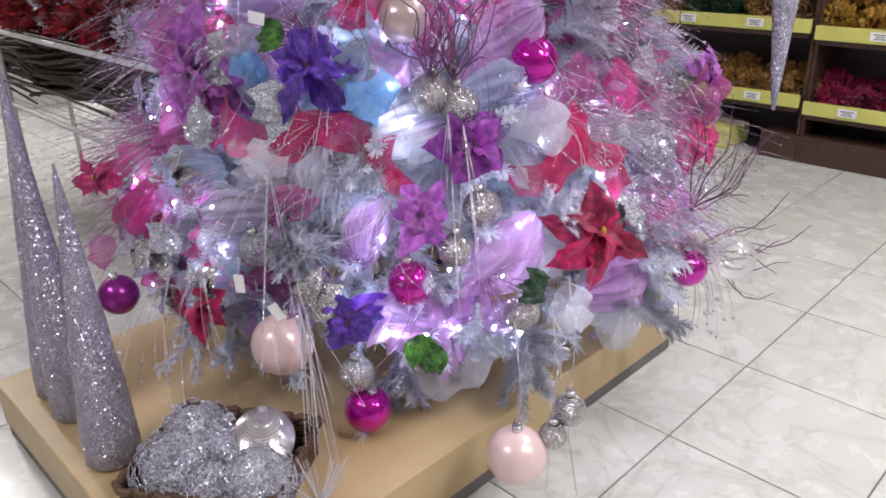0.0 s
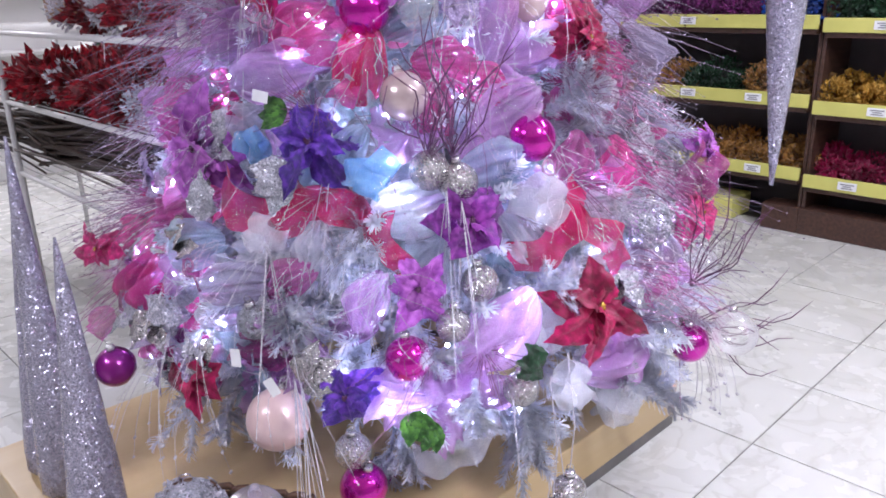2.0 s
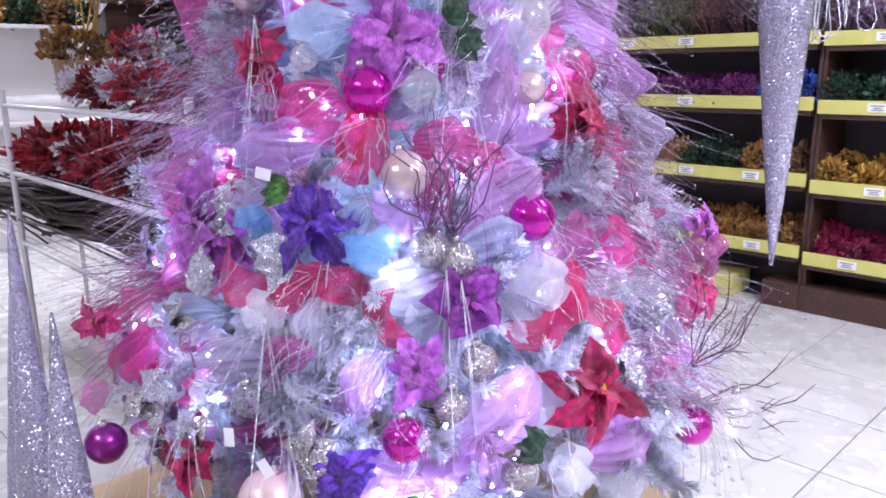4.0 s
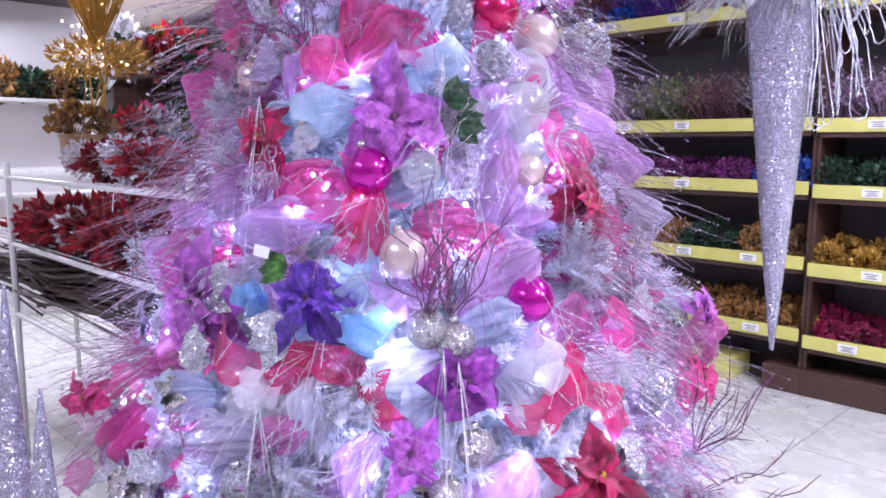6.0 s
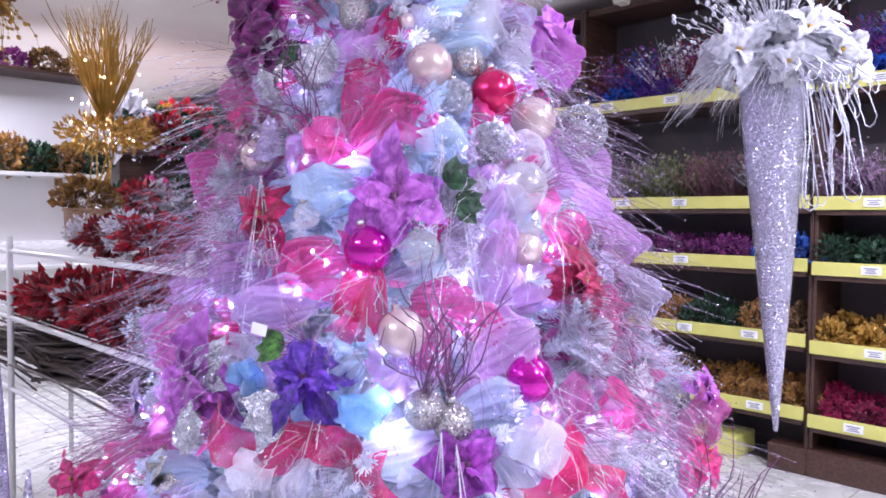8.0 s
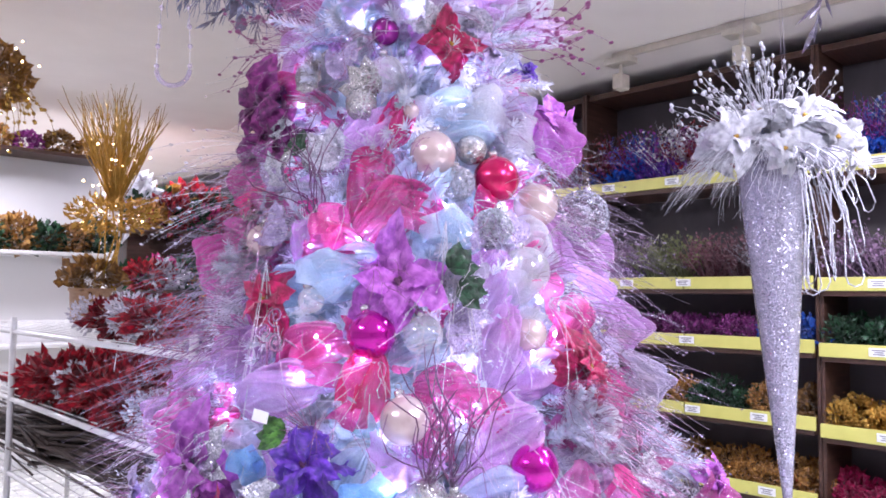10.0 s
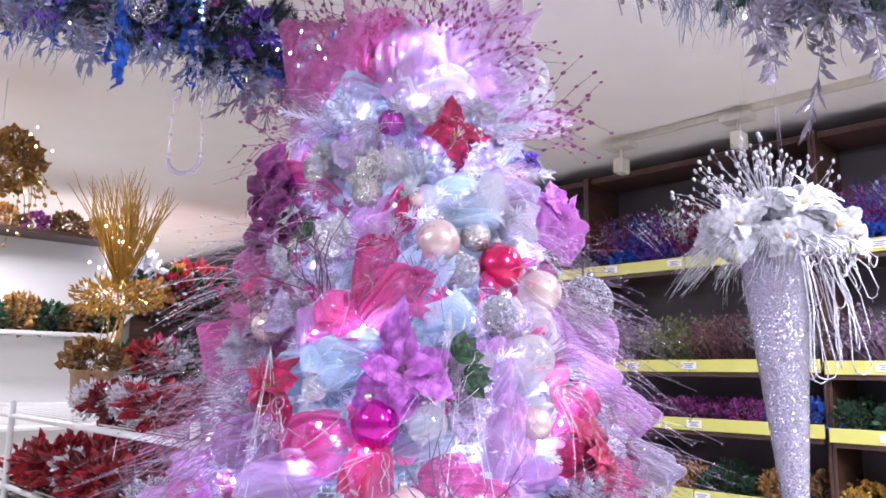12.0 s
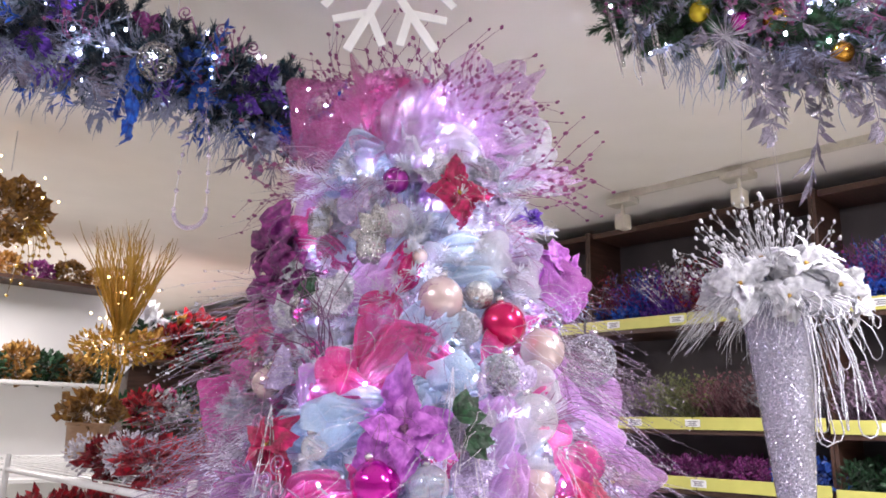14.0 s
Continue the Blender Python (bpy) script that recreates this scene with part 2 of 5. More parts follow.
BALLS = {
    "mag": plain("magenta_lacquer", (0.62, 0.006, 0.42), (0.52, 0.004, 0.34), rough=0.14, metal=0.75, relief=0.0, coat=0.6),
    "crim": plain("crimson_lacquer", (0.62, 0.008, 0.12), (0.5, 0.005, 0.09), rough=0.2, metal=0.6, relief=0.0, coat=0.5),
    "plum": plain("plum_lacquer", (0.30, 0.02, 0.26), (0.22, 0.012, 0.2), rough=0.25, metal=0.6, relief=0.0, coat=0.4),
    "pale": plain("pale_pink_pearl", (0.80, 0.60, 0.58), (0.76, 0.55, 0.53), scale=60, rough=0.28, metal=0.15, relief=0.06, coat=0.3),
    "champ": plain("champagne_pearl", (0.70, 0.56, 0.56), (0.60, 0.45, 0.46), scale=60, rough=0.22, metal=0.45, relief=0.06, coat=0.3),
    "sil": SILVER_FINE,
    "clear": clear_plastic("clear_plastic_ball"),
    "gold": plain("gold_lacquer", (0.75, 0.40, 0.06), (0.65, 0.32, 0.04), rough=0.16, metal=0.9, relief=0.0),
    "lime": plain("yellow_lacquer", (0.62, 0.50, 0.03), (0.5, 0.38, 0.02), rough=0.2, metal=0.7, relief=0.0),
}
CAP = plain("silver_cap", (0.75, 0.74, 0.76), rough=0.25, metal=0.9, relief=0.0)
STRAND = glitter("silver_tinsel_strand", (0.88, 0.85, 0.92), 500, 0.7, 0.35, 0.6)
LACE = glitter("silver_lace", (0.80, 0.80, 0.90), 330, 1.0, 0.4, 0.5, 0.22)
RIBBED = plain("ribbed_pearl", (0.56, 0.53, 0.53), (0.40, 0.37, 0.38), rough=0.22, metal=0.6, relief=0.0, coat=0.3)
CORD = glitter("white_cord", (0.74, 0.74, 0.82), 500, 0.7, 0.35, 0.5)
HAIR = glitter("silver_mauve_hair", (0.60, 0.50, 0.66), 600, 0.8, 0.5, 0.4)
PINK_STRAND = glitter("mauve_tinsel_strand", (0.62, 0.30, 0.52), 700, 0.6, 0.5, 0.5)
PLUM_STRAND = plain("plum_twig", (0.10, 0.022, 0.085), rough=0.4)
GOLD_STRAND = glitter("gold_tinsel_strand", (0.78, 0.48, 0.09), 500, 0.6, 0.55, 0.6)
BROWN_TWIG = plain("brown_twig", (0.075, 0.05, 0.038), (0.03, 0.02, 0.016), rough=0.7)
WICKER = plain("brown_wicker", (0.12, 0.06, 0.03), (0.045, 0.02, 0.01), scale=60, rough=0.5)
PACKS = [petal("mauve_packs", (0.46, 0.32, 0.46), (0.30, 0.18, 0.30)), petal("olive_packs", (0.26, 0.28, 0.12), (0.14, 0.16, 0.05)), petal("brick_packs", (0.30, 0.15, 0.17), (0.18, 0.06, 0.08)), petal("silver_packs", (0.50, 0.48, 0.52), (0.34, 0.32, 0.36))]
WARM_BULB = glow("warm_bulb", (1.0, 0.62, 0.22), 14)
COOL_BULB = glow("cool_bulb", (0.74, 0.80, 1.0), 980)


# ---- building helpers ----
class Geo:
    """Points and faces of one mesh."""

    def __init__(self):
        self.v, self.f = [], []

    def add(self, verts, faces):
        o = len(self.v)
        self.v += [tuple(p) for p in verts]
        self.f += [tuple(i + o for i in f) for f in faces]

    def box(self, lo, hi, bevel=0.0):
        (a, b, c), (d, e, g) = lo, hi
        k = bevel
        if not k:
            self.add([(a, b, c), (d, b, c), (d, e, c), (a, e, c), (a, b, g), (d, b, g), (d, e, g), (a, e, g)],
                     [(3, 2, 1, 0), (4, 5, 6, 7), (0, 1, 5, 4), (1, 2, 6, 5), (2, 3, 7, 6), (3, 0, 4, 7)])
            return
        bm = bmesh.new()
        bmesh.ops.create_cube(bm, size=1, matrix=Matrix.LocRotScale(((a + d) / 2, (b + e) / 2, (c + g) / 2), None, (d - a, e - b, g - c)))
        bmesh.ops.bevel(bm, geom=bm.edges[:], offset=k, segments=2, affect="EDGES", profile=0.5)
        bm.verts.index_update()
        self.add([v.co[:] for v in bm.verts], [[v.index for v in f.verts] for f in bm.faces])
        bm.free()

    def tube(self, pts, radius, sides=4, closed=True):
        pts = [Vector(p) for p in pts]
        verts, faces = [], []
        n = len(pts)
        for i, p in enumerate(pts):
            d = (pts[min(i + 1, n - 1)] - pts[max(i - 1, 0)]).normalized()
            s = d.orthogonal().normalized() if abs(d.z) > 0.99 else d.cross(Vector((0, 0, 1))).normalized()
            t = d.cross(s)
            r = radius[i] if isinstance(radius, (list, tuple)) else radius
            verts += [p + (s * math.cos(k * math.tau / sides) + t * math.sin(k * math.tau / sides)) * r for k in range(sides)]
        for i in range(n - 1):
            for k in range(sides):
                faces.append((i * sides + k, i * sides + (k + 1) % sides, (i + 1) * sides + (k + 1) % sides, (i + 1) * sides + k))
        if closed:
            faces += [tuple(range(sides))[::-1], tuple(range((n - 1) * sides, n * sides))]
        self.add(verts, faces)

    def lathe(self, profile, sides=24, at=(0, 0, 0), wave=None):
        """profile: rows of (radius, z), from the bottom up."""
        verts, faces = [], []
        for i, (r, z) in enumerate(profile):
            for k in range(sides):
                a = k * math.tau / sides
                q = r * (wave(i, a) if wave else 1)
                verts.append((at[0] + q * math.cos(a), at[1] + q * math.sin(a), at[2] + z))
        for i in range(len(profile) - 1):
            for k in range(sides):
                j = (k + 1) % sides
                faces.append((i * sides + k, i * sides + j, (i + 1) * sides + j, (i + 1) * sides + k))
        faces += [tuple(range(sides))[::-1], tuple(range((len(profile) - 1) * sides, len(profile) * sides))]
        self.add(verts, faces)

    def ball(self, c, r, sides=12, rings=7, squash=1.0):
        prof = [(max(r * math.sin(math.pi * i / rings), r * 0.02), -r * squash * math.cos(math.pi * i / rings)) for i in range(rings + 1)]
        self.lathe(prof, sides, c)

    def sheet(self, rows):
        """A surface through rows of points."""
        n, k = len(rows), len(rows[0])
        self.add([p for row in rows for p in row],
                 [(i * k + j, i * k + j + 1, (i + 1) * k + j + 1, (i + 1) * k + j) for i in range(n - 1) for j in range(k - 1)])

    def moved(self, m):
        self.v = [tuple(m @ Vector(p)) for p in self.v]
        return self

    def mesh(self, name, material, smooth=True):
        me = bpy.data.meshes.new(name)
        me.from_pydata(self.v, [], self.f)
        me.materials.append(material)
        if smooth:
            me.polygons.foreach_set("use_smooth", [True] * len(me.polygons))
        me.update()
        return me


def part(name, geo, material, parent=None, label="", m=None, smooth=True):
    """One mesh object, under a thing or a part if one is given."""
    me = geo if isinstance(geo, bpy.types.Mesh) else geo.mesh(name, material, smooth)
    ob = new(name, me)
    if parent:
        ob.parent = parent
    if m is not None:
        ob.matrix_basis = m
    return tagged(ob, label)


def thing(name, label, category, m=None, group="", kind=""):
    ob = new(name)
    ob.empty_display_size = 0.05
    if m is not None:
        ob.matrix_basis = m
    return tagged(ob, label, category, group, kind)


def frame_along(p, out, spin=0.0, tilt=0.0):
    """A pose at p whose z axis points along out and whose x axis is level, turned by spin degrees."""
    z = Vector(out).normalized()
    x = Vector((0, 0, 1)).cross(z)
    x = x.normalized() if x.length > 0.01 else Vector((1, 0, 0))
    y = z.cross(x)
    return Matrix.Translation(p) @ Matrix((x, y, z)).transposed().to_4x4() @ pose(0, 0, 0, tilt, 0, spin)


rnd = random.Random(7)

# ---- the shop ----
SHELF_U, WALL_U, CEIL_Z = 4.5, 4.95, 3.05
U0, U1, V0, V1 = -6.0, WALL_U, -6.0, 11.0


def slab(name, lo, hi, material, label=""):
    g = Geo()
    g.box(lo, hi)
    return tagged(part(name, g, material, None, label, STORE, smooth=False), label, "", "", "structure")


slab("ceiling", (U0 - 0.2, V0 - 0.2, CEIL_Z), (U1 + 0.2, V1 + 0.2, CEIL_Z + 0.12), CEIL, "cream painted shop ceiling")
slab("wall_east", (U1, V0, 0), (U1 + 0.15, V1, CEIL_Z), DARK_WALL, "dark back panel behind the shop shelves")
slab("wall_north", (U0, V1, 0), (U1, V1 + 0.15, CEIL_Z), WHITE_WALL, "brightly lit white shop wall")
slab("wall_west", (U0 - 0.15, V0, 0), (U0, V1, CEIL_Z), WALL, "plain shop wall")
slab("wall_south", (U0, V0 - 0.15, 0), (U1, V0, CEIL_Z), WALL, "plain shop wall")
ground = slab("floor", (U0, V0, -0.12), (U1, V1, -0.004), GROUT, "floor of polished white marble tiles")
TILE_MESH = Geo()
TILE_MESH.box((-0.2475, -0.2475, -0.02), (0.2475, 0.2475, 0.0), 0.0015)
TILE_MESH = TILE_MESH.mesh("tile", MARBLE, smooth=False)
TU, TV = 2.204, 0.832     # one crossing of the joints


# platform box under the tree
P_LO, P_HI, P_Z = (0.37, 1.075), (2.14, 2.27), 0.19
box = thing("display_platform", "low light-wood veneered display box on a grey kickboard", "platform", STORE)
g = Geo()
g.box((P_LO[0], P_LO[1], 0.045), (P_HI[0], P_HI[1], P_Z), 0.004)
part("box_top", g, OAK, box, smooth=False)
g = Geo()
g.box((P_LO[0] + 0.004, P_LO[1] + 0.004, 0.0), (P_HI[0] - 0.004, P_HI[1] - 0.004, 0.0445), 0.003)
part("kickboard", g, SKIRT, box, "scuffed grey kickboard", smooth=False)

# ---- shelving along the wall ----
def label_card(parent, v, z, u, w=0.1, h=0.045):
    g = Geo()
    g.box((u - 0.004, v - w / 2, z - h / 2), (u, v + w / 2, z + h / 2))
    card = part("price_card", g, PAPER, parent, "white price card in a clear holder", smooth=False)
    for k, (dz, part_w) in enumerate(((0.010, 0.7), (-0.001, 0.45), (-0.012, 0.6))):
        g = Geo()
        g.box((u - 0.0055, v - w * part_w / 2, z + dz - 0.003), (u - 0.0041, v + w * part_w / 2, z + dz + 0.003))
        part("print_bar", g, INK, card, smooth=False)


def shelving_unit(v_lo, v_hi, tops, plinth_from=None):
    """One bay: side panels, boards with a yellow price strip, cards, and the plinth at the floor."""
    unit = thing("shelving_unit", "dark wooden shop shelving with yellow price strips", "shelf", STORE, "shelving units along the wall")
    for v in (v_lo + 0.002, v_hi - 0.022):
        g = Geo()
        g.box((SHELF_U + 0.05, v, 0), (WALL_U - 0.004, v + 0.02, 2.95), 0.002)
        part("side_panel", g, WALNUT, unit, smooth=False)
    for top in tops:
        g = Geo()
        g.box((SHELF_U + 0.006, v_lo + 0.026, top - 0.105), (WALL_U - 0.006, v_hi - 0.026, top - 0.06), 0.003)
        board = part("shelf_board", g, WALNUT, unit, smooth=False)
        half = (v_lo + v_hi) / 2
        for a, b in ((v_lo + 0.012, half - 0.005), (half + 0.005, v_hi - 0.012)):
            g = Geo()
            g.box((SHELF_U - 0.012, a, top - 0.076), (SHELF_U + 0.004, b, top), 0.003)
            part("price_strip", g, YELLOW, board, "yellow plastic price strip", smooth=False)
        for k in range(3):
            label_card(unit, v_lo + (k + 0.5 + rnd.uniform(-0.25, 0.25)) * (v_hi - v_lo) / 3, top - 0.036, SHELF_U - 0.014)
    g = Geo()
    g.box((SHELF_U + 0.07, v_lo + 0.03, 2.9), (WALL_U - 0.006, v_hi - 0.03, 2.94), 0.003)
    part("top_board", g, WALNUT, unit, smooth=False)
    if plinth_from is not None:
        g = Geo()
        g.box((SHELF_U + 0.02, v_lo, 0.0), (SHELF_U + 0.19, plinth_from, 0.155), 0.006)
        part("plinth", g, WALNUT, unit, "worn dark wooden plinth board", smooth=False)
    return unit


LEFT_TOPS = (0.40, 0.82, 1.25, 1.61, 2.27)
RIGHT_TOPS = (0.37, 0.79, 1.235, 1.60, 2.26)
for v_lo, v_hi, tops, pl in ((-3.2, -1.6, RIGHT_TOPS, -1.6), (-1.6, 0.01, RIGHT_TOPS, 0.01), (0.01, 1.62, RIGHT_TOPS, 1.62), (1.62, 3.23, LEFT_TOPS, 1.84),
                             (3.23, 4.84, LEFT_TOPS, None), (4.84, 6.45, LEFT_TOPS, None), (6.45, 8.06, LEFT_TOPS, None), (8.06, 9.67, LEFT_TOPS, None), (9.67, 10.98, LEFT_TOPS, None)):
    shelving_unit(v_lo, v_hi, tops, pl)

g = Geo()
g.box((SHELF_U + 0.02, 2.03, 0.0), (SHELF_U + 0.3, 2.36, 0.14), 0.012)
bin_ = thing("plastic_bin", "small yellow plastic bin on the floor under the shelf", "bin", STORE)
part("bin_body", g, YELLOW, bin_, smooth=False)


def leaf_ball(radius, n, size, seed, tall=0.8, narrow=0.42):
    """Many small folded petals that fill a rough, gappy clump."""
    r = random.Random(seed)
    g = Geo()
    for _ in range(n):
        d = Vector((r.gauss(0, 1), r.gauss(0, 1), r.gauss(0, 1))).normalized()
        p = d * radius * r.uniform(0.45, 1.0)
        p.z = (p.z + radius) * tall
        a = (d + Vector((r.uniform(-.8, .8), r.uniform(-.8, .8), r.uniform(-.3, .9)))).normalized()
        b = a.orthogonal().normalized()
        b.rotate(Matrix.Rotation(r.uniform(0, 6.3), 3, a))
        c = a.cross(b)
        s = size * r.uniform(0.6, 1.3)
        tip, mid = p + a * s, p + a * s * 0.5 + c * s * 0.16
        g.add([p, mid + b * s * narrow, tip, mid - b * s * narrow, mid - c * s * 0.2], [(0, 1, 4), (1, 2, 4), (2, 3, 4), (3, 0, 4)])
    return g


def bunch(radius, n, length, seed):
    """A tied bunch of fine tinsel sprigs."""
    r = random.Random(seed)
    g = Geo()
    for _ in range(n):
        a = Vector((r.gauss(0, .5), r.gauss(0, .5), 1)).normalized()
        base = Vector((r.uniform(-1, 1) * radius * .5, r.uniform(-1, 1) * radius * .5, 0))
        p = base + a * length * r.uniform(.6, 1)
        mid = base + a * length * .45 + Vector((a.x, a.y, 0)) * .03
        g.tube([base, mid, p + Vector((a.x, a.y, -0.4)) * .05], [0.002, 0.0025, 0.001], 3)
        for _ in range(4):
            q = mid.lerp(p, r.random())
            d = Vector((r.uniform(-1, 1), r.uniform(-1, 1), r.uniform(-.4, 1))).normalized() * r.uniform(.015, .035)
            w = d.orthogonal() * .28
            g.add([q, q + d * .5 + w, q + d, q + d * .5 - w], [(0, 1, 2, 3)])
    return g


BUSH = {}


def bush_on_shelf(colour, u, v, z, scale, label, variant):
    key = (colour, variant)
    if key not in BUSH:
        material = {"amber": GOLD_STRAND, "silver": STRAND, "mauve": PINK_STRAND}.get(colour) or PETALS[colour]
        geo = (leaf_ball(0.11, 150, 0.07, variant, .8, .3) if variant == 5 else leaf_ball(0.11, 330, 0.038, variant) if variant % 2 else leaf_ball(0.11, 460, 0.027, variant, .85, .3))
        BUSH[key] = geo.mesh("bouquet", material, smooth=False)
    ob = part("bouquet", BUSH[key], None, None, label, STORE @ pose(u, v, z, 0, 0, rnd.uniform(0, 360)) @ Matrix.Diagonal((scale, scale, scale * rnd.uniform(.8, 1.1), 1)))
    return tagged(ob, label, "bouquet", "goods on the shelves")


PACK_MESH = [bunch(0.08, 90, 0.40, 80 + k).mesh("tall_bouquet", PACKS[k], smooth=False) for k in range(4)]
PACK_LABEL = ("tall bunch of mauve tinsel stems", "tall bunch of olive green stems", "tall bunch of brick red stems", "tall bunch of silver-grey stems")


def pack(k, u, v, z):
    k = k % 4
    tagged(part("tall_bouquet", PACK_MESH[k], None, None, "", STORE @ pose(u, v, z, 0, 0, rnd.uniform(0, 360))), PACK_LABEL[k] + " on the shelf", "bouquet", "goods on the shelves")


NAMES = {"scarlet": "bunch of scarlet fabric flowers", "red": "bunch of red fabric flowers", "amber": "bunch of gold tinsel sprigs", "gold": "bunch of bronze foil leaves", "green": "bunch of dark green leaves", "blue": "bunch of blue fabric flowers",
         "pink": "bunch of pink fabric flowers", "plum": "bunch of plum fabric flowers", "violet": "bunch of violet fabric flowers", "white": "bunch of white fabric flowers",
         "silver": "bunch of silver tinsel sprigs", "ochre": "bunch of ochre leaves", "purple": "bunch of purple fabric flowers", "mauve": "bunch of mauve tinsel sprigs"}
# colour of the goods, shelf by shelf, from the bay's far end to its near end
NEAR_GOODS = (("red", "red", "red", "red"), ("amber", "amber", "amber", "amber"), ("green", "green", "green", "green"), ("red", "amber", "red", "silver"), ("blue", "red", "amber", "green"))
MID_GOODS = (("gold", "ochre", "gold", "gold"), ("plum", "gold", "green", "ochre"), ("green", "plum", "plum", "blue"), ("mauve", "green", "red", "red"), ("blue", "violet", "scarlet", "silver"))
FAR_GOODS = (("gold", "red", "green", "red"), ("red", "silver", "gold", "red"), ("red", "silver", "amber", "silver"), ("green", "red", "green", "red"), ("red", "green", "gold", "red"))
TALL = [bunch(0.09, 130, 0.50, 90 + k).mesh("tall_bouquet", PETALS[c], smooth=False) for k, c in enumerate(("blue", "purple", "scarlet", "white", "ochre", "plum"))]
TALL_LABEL = ("blue tinsel stems", "purple tinsel stems", "scarlet tinsel stems", "white tinsel stems", "ochre tinsel stems", "plum tinsel stems")
for v_lo, tops in ((0.01, RIGHT_TOPS), (1.62, LEFT_TOPS), (3.23, LEFT_TOPS)):
    for k in range(11):
        c = (2, 4, 0, 3, 2, 5, 2, 3, 1, 0, 5)[(k + int(v_lo)) % 11]
        tagged(part("tall_bouquet", TALL[c], None, None, "", STORE @ pose(SHELF_U + .24, v_lo + .1 + .14 * k, tops[-1] - .06, 0, 0, 40 * k)), "tall bunch of " + TALL_LABEL[c] + " on the top shelf", "bouquet", "goods on the shelves")
for v_lo, tops, goods in ((0.01, RIGHT_TOPS, NEAR_GOODS), (1.62, LEFT_TOPS, MID_GOODS), (4.84, LEFT_TOPS, FAR_GOODS), (6.45, LEFT_TOPS, FAR_GOODS), (8.06, LEFT_TOPS, FAR_GOODS)):
    for top, row in zip(tops, goods):
        for k in range(8):
            colour = row[min(3, k // 2)]
            big = 1.0 if top < 1.5 else (1.45 if top < 2 else 1.05) if v_lo < 3 else 1.9
            if 1.5 < top < 2 and v_lo < 3:
                pack(k // 2 if k < 7 else 3, SHELF_U + 0.17, v_lo + 1.61 * (1 - (k + 0.5) / 8), top - 0.06)
                continue
            bush_on_shelf(colour, SHELF_U + (rnd.uniform(0.10, 0.17) if v_lo < 3 else rnd.uniform(-.02, .08)), v_lo + 1.61 * (1 - (k + 0.5 + rnd.uniform(-.15, .15)) / 8), top - 0.06, big * rnd.uniform(0.85, 1.12), NAMES[colour], k % 3)
            if big == 1.0 and v_lo < 3:
                bush_on_shelf(colour, SHELF_U + rnd.uniform(0.26, 0.32), v_lo + 1.61 * (1 - (k + 0.5 + rnd.uniform(-.2, .2)) / 8), top - 0.06, big * rnd.uniform(0.95, 1.2), NAMES[colour], (k + 1) % 3)

# ---- spot track under the ceiling ----
track = thing("light_track", "cream spotlight track under the ceiling", "light track", STORE)
g = Geo()
g.box((4.135, -2.0, 3.005), (4.165, 2.72, CEIL_Z - 0.002), 0.003)
part("rail", g, STEEL, track, smooth=False)
for v in (1.87, 2.66, 1.0, 0.1):
    g = Geo()
    g.box((4.09, v - 0.09, 2.965), (4.21, v + 0.09, 3.005), 0.006)
    gear = part("adapter", g, STEEL, track, smooth=False)
    g = Geo()
    g.tube([(4.15, v, 2.965), (4.15, v, 2.9)], 0.012, 8)
    g.box((4.10, v - 0.035, 2.8), (4.20, v + 0.035, 2.9), 0.01)
    part("lamp_head", g, STEEL, gear, "cream spotlight head, switched off", smooth=False)

# ---- wire rack ----
rack = thing("wire_rack", "white enamelled wire display rack", "rack", STORE)
RU0, RU1, RV0, RV1 = 1.0, 1.62, 2.0, 4.9
for z in (0.68, 1.0, 1.295):
    g = Geo()
    g.tube([(RU0, RV0, z), (RU1, RV0, z), (RU1, RV1, z), (RU0, RV1, z), (RU0, RV0, z)], 0.011, 6)
    level = part("wire_shelf", g, WHITE_WIRE, rack)
    g = Geo()
    g.tube([(0, RV0, z), (0, RV1, z)], 0.003, 4)
    wire_mesh = g.mesh("wire", WHITE_WIRE)
    for k in range(11):
        part("wire", wire_mesh, None, level, m=pose(RU0 + (k + 1) * (RU1 - RU0) / 12, 0, 0))
for u in (RU0, RU1):
    for v in (RV0, 3.76, RV1):
        g = Geo()
        g.tube([(u, v, 0), (u, v, 1.36)], 0.014, 8)
        part("upright", g, WHITE_WIRE, rack)


def twig_bundle(n, length, seed, thick=0.006, flat=0.05):
    r = random.Random(seed)
    g = Geo()
    for _ in range(n):
        y, z = r.uniform(-flat, flat) * 2, r.uniform(0.01, flat * 2.4)
        pts = [(length * (t - .5), y + r.uniform(-.02, .02), max(0.008, z + .05 * math.sin(3 * t + r.random()) - .03)) for t in (0, .25, .5, .75, 1)]
        g.tube(pts, thick * r.uniform(.5, 1.2), 4)
    return g


TWIGS = [twig_bundle(1, 1.15, 30 + k, .009).mesh("twig", BROWN_TWIG) for k in range(8)]
for k in range(5):
    bundle = thing("twig_bundle", "bundle of dark brown dried twigs lying on the rack", "twigs", STORE @ pose(1.12 + 0.17 * (k % 3), 3.1 + 0.05 * k + (.75 if k > 2 else 0), 0.692, 0, 0, 90 + 3 * (k % 3)), "twig bundles on the rack")
    for i in range(64):
        part("twig", TWIGS[i % 8], None, bundle, m=pose(rnd.uniform(-.06, .06), rnd.uniform(-.08, .08), rnd.uniform(0, .16), rnd.uniform(-2, 2), rnd.uniform(-2, 2), rnd.uniform(-5, 5)))
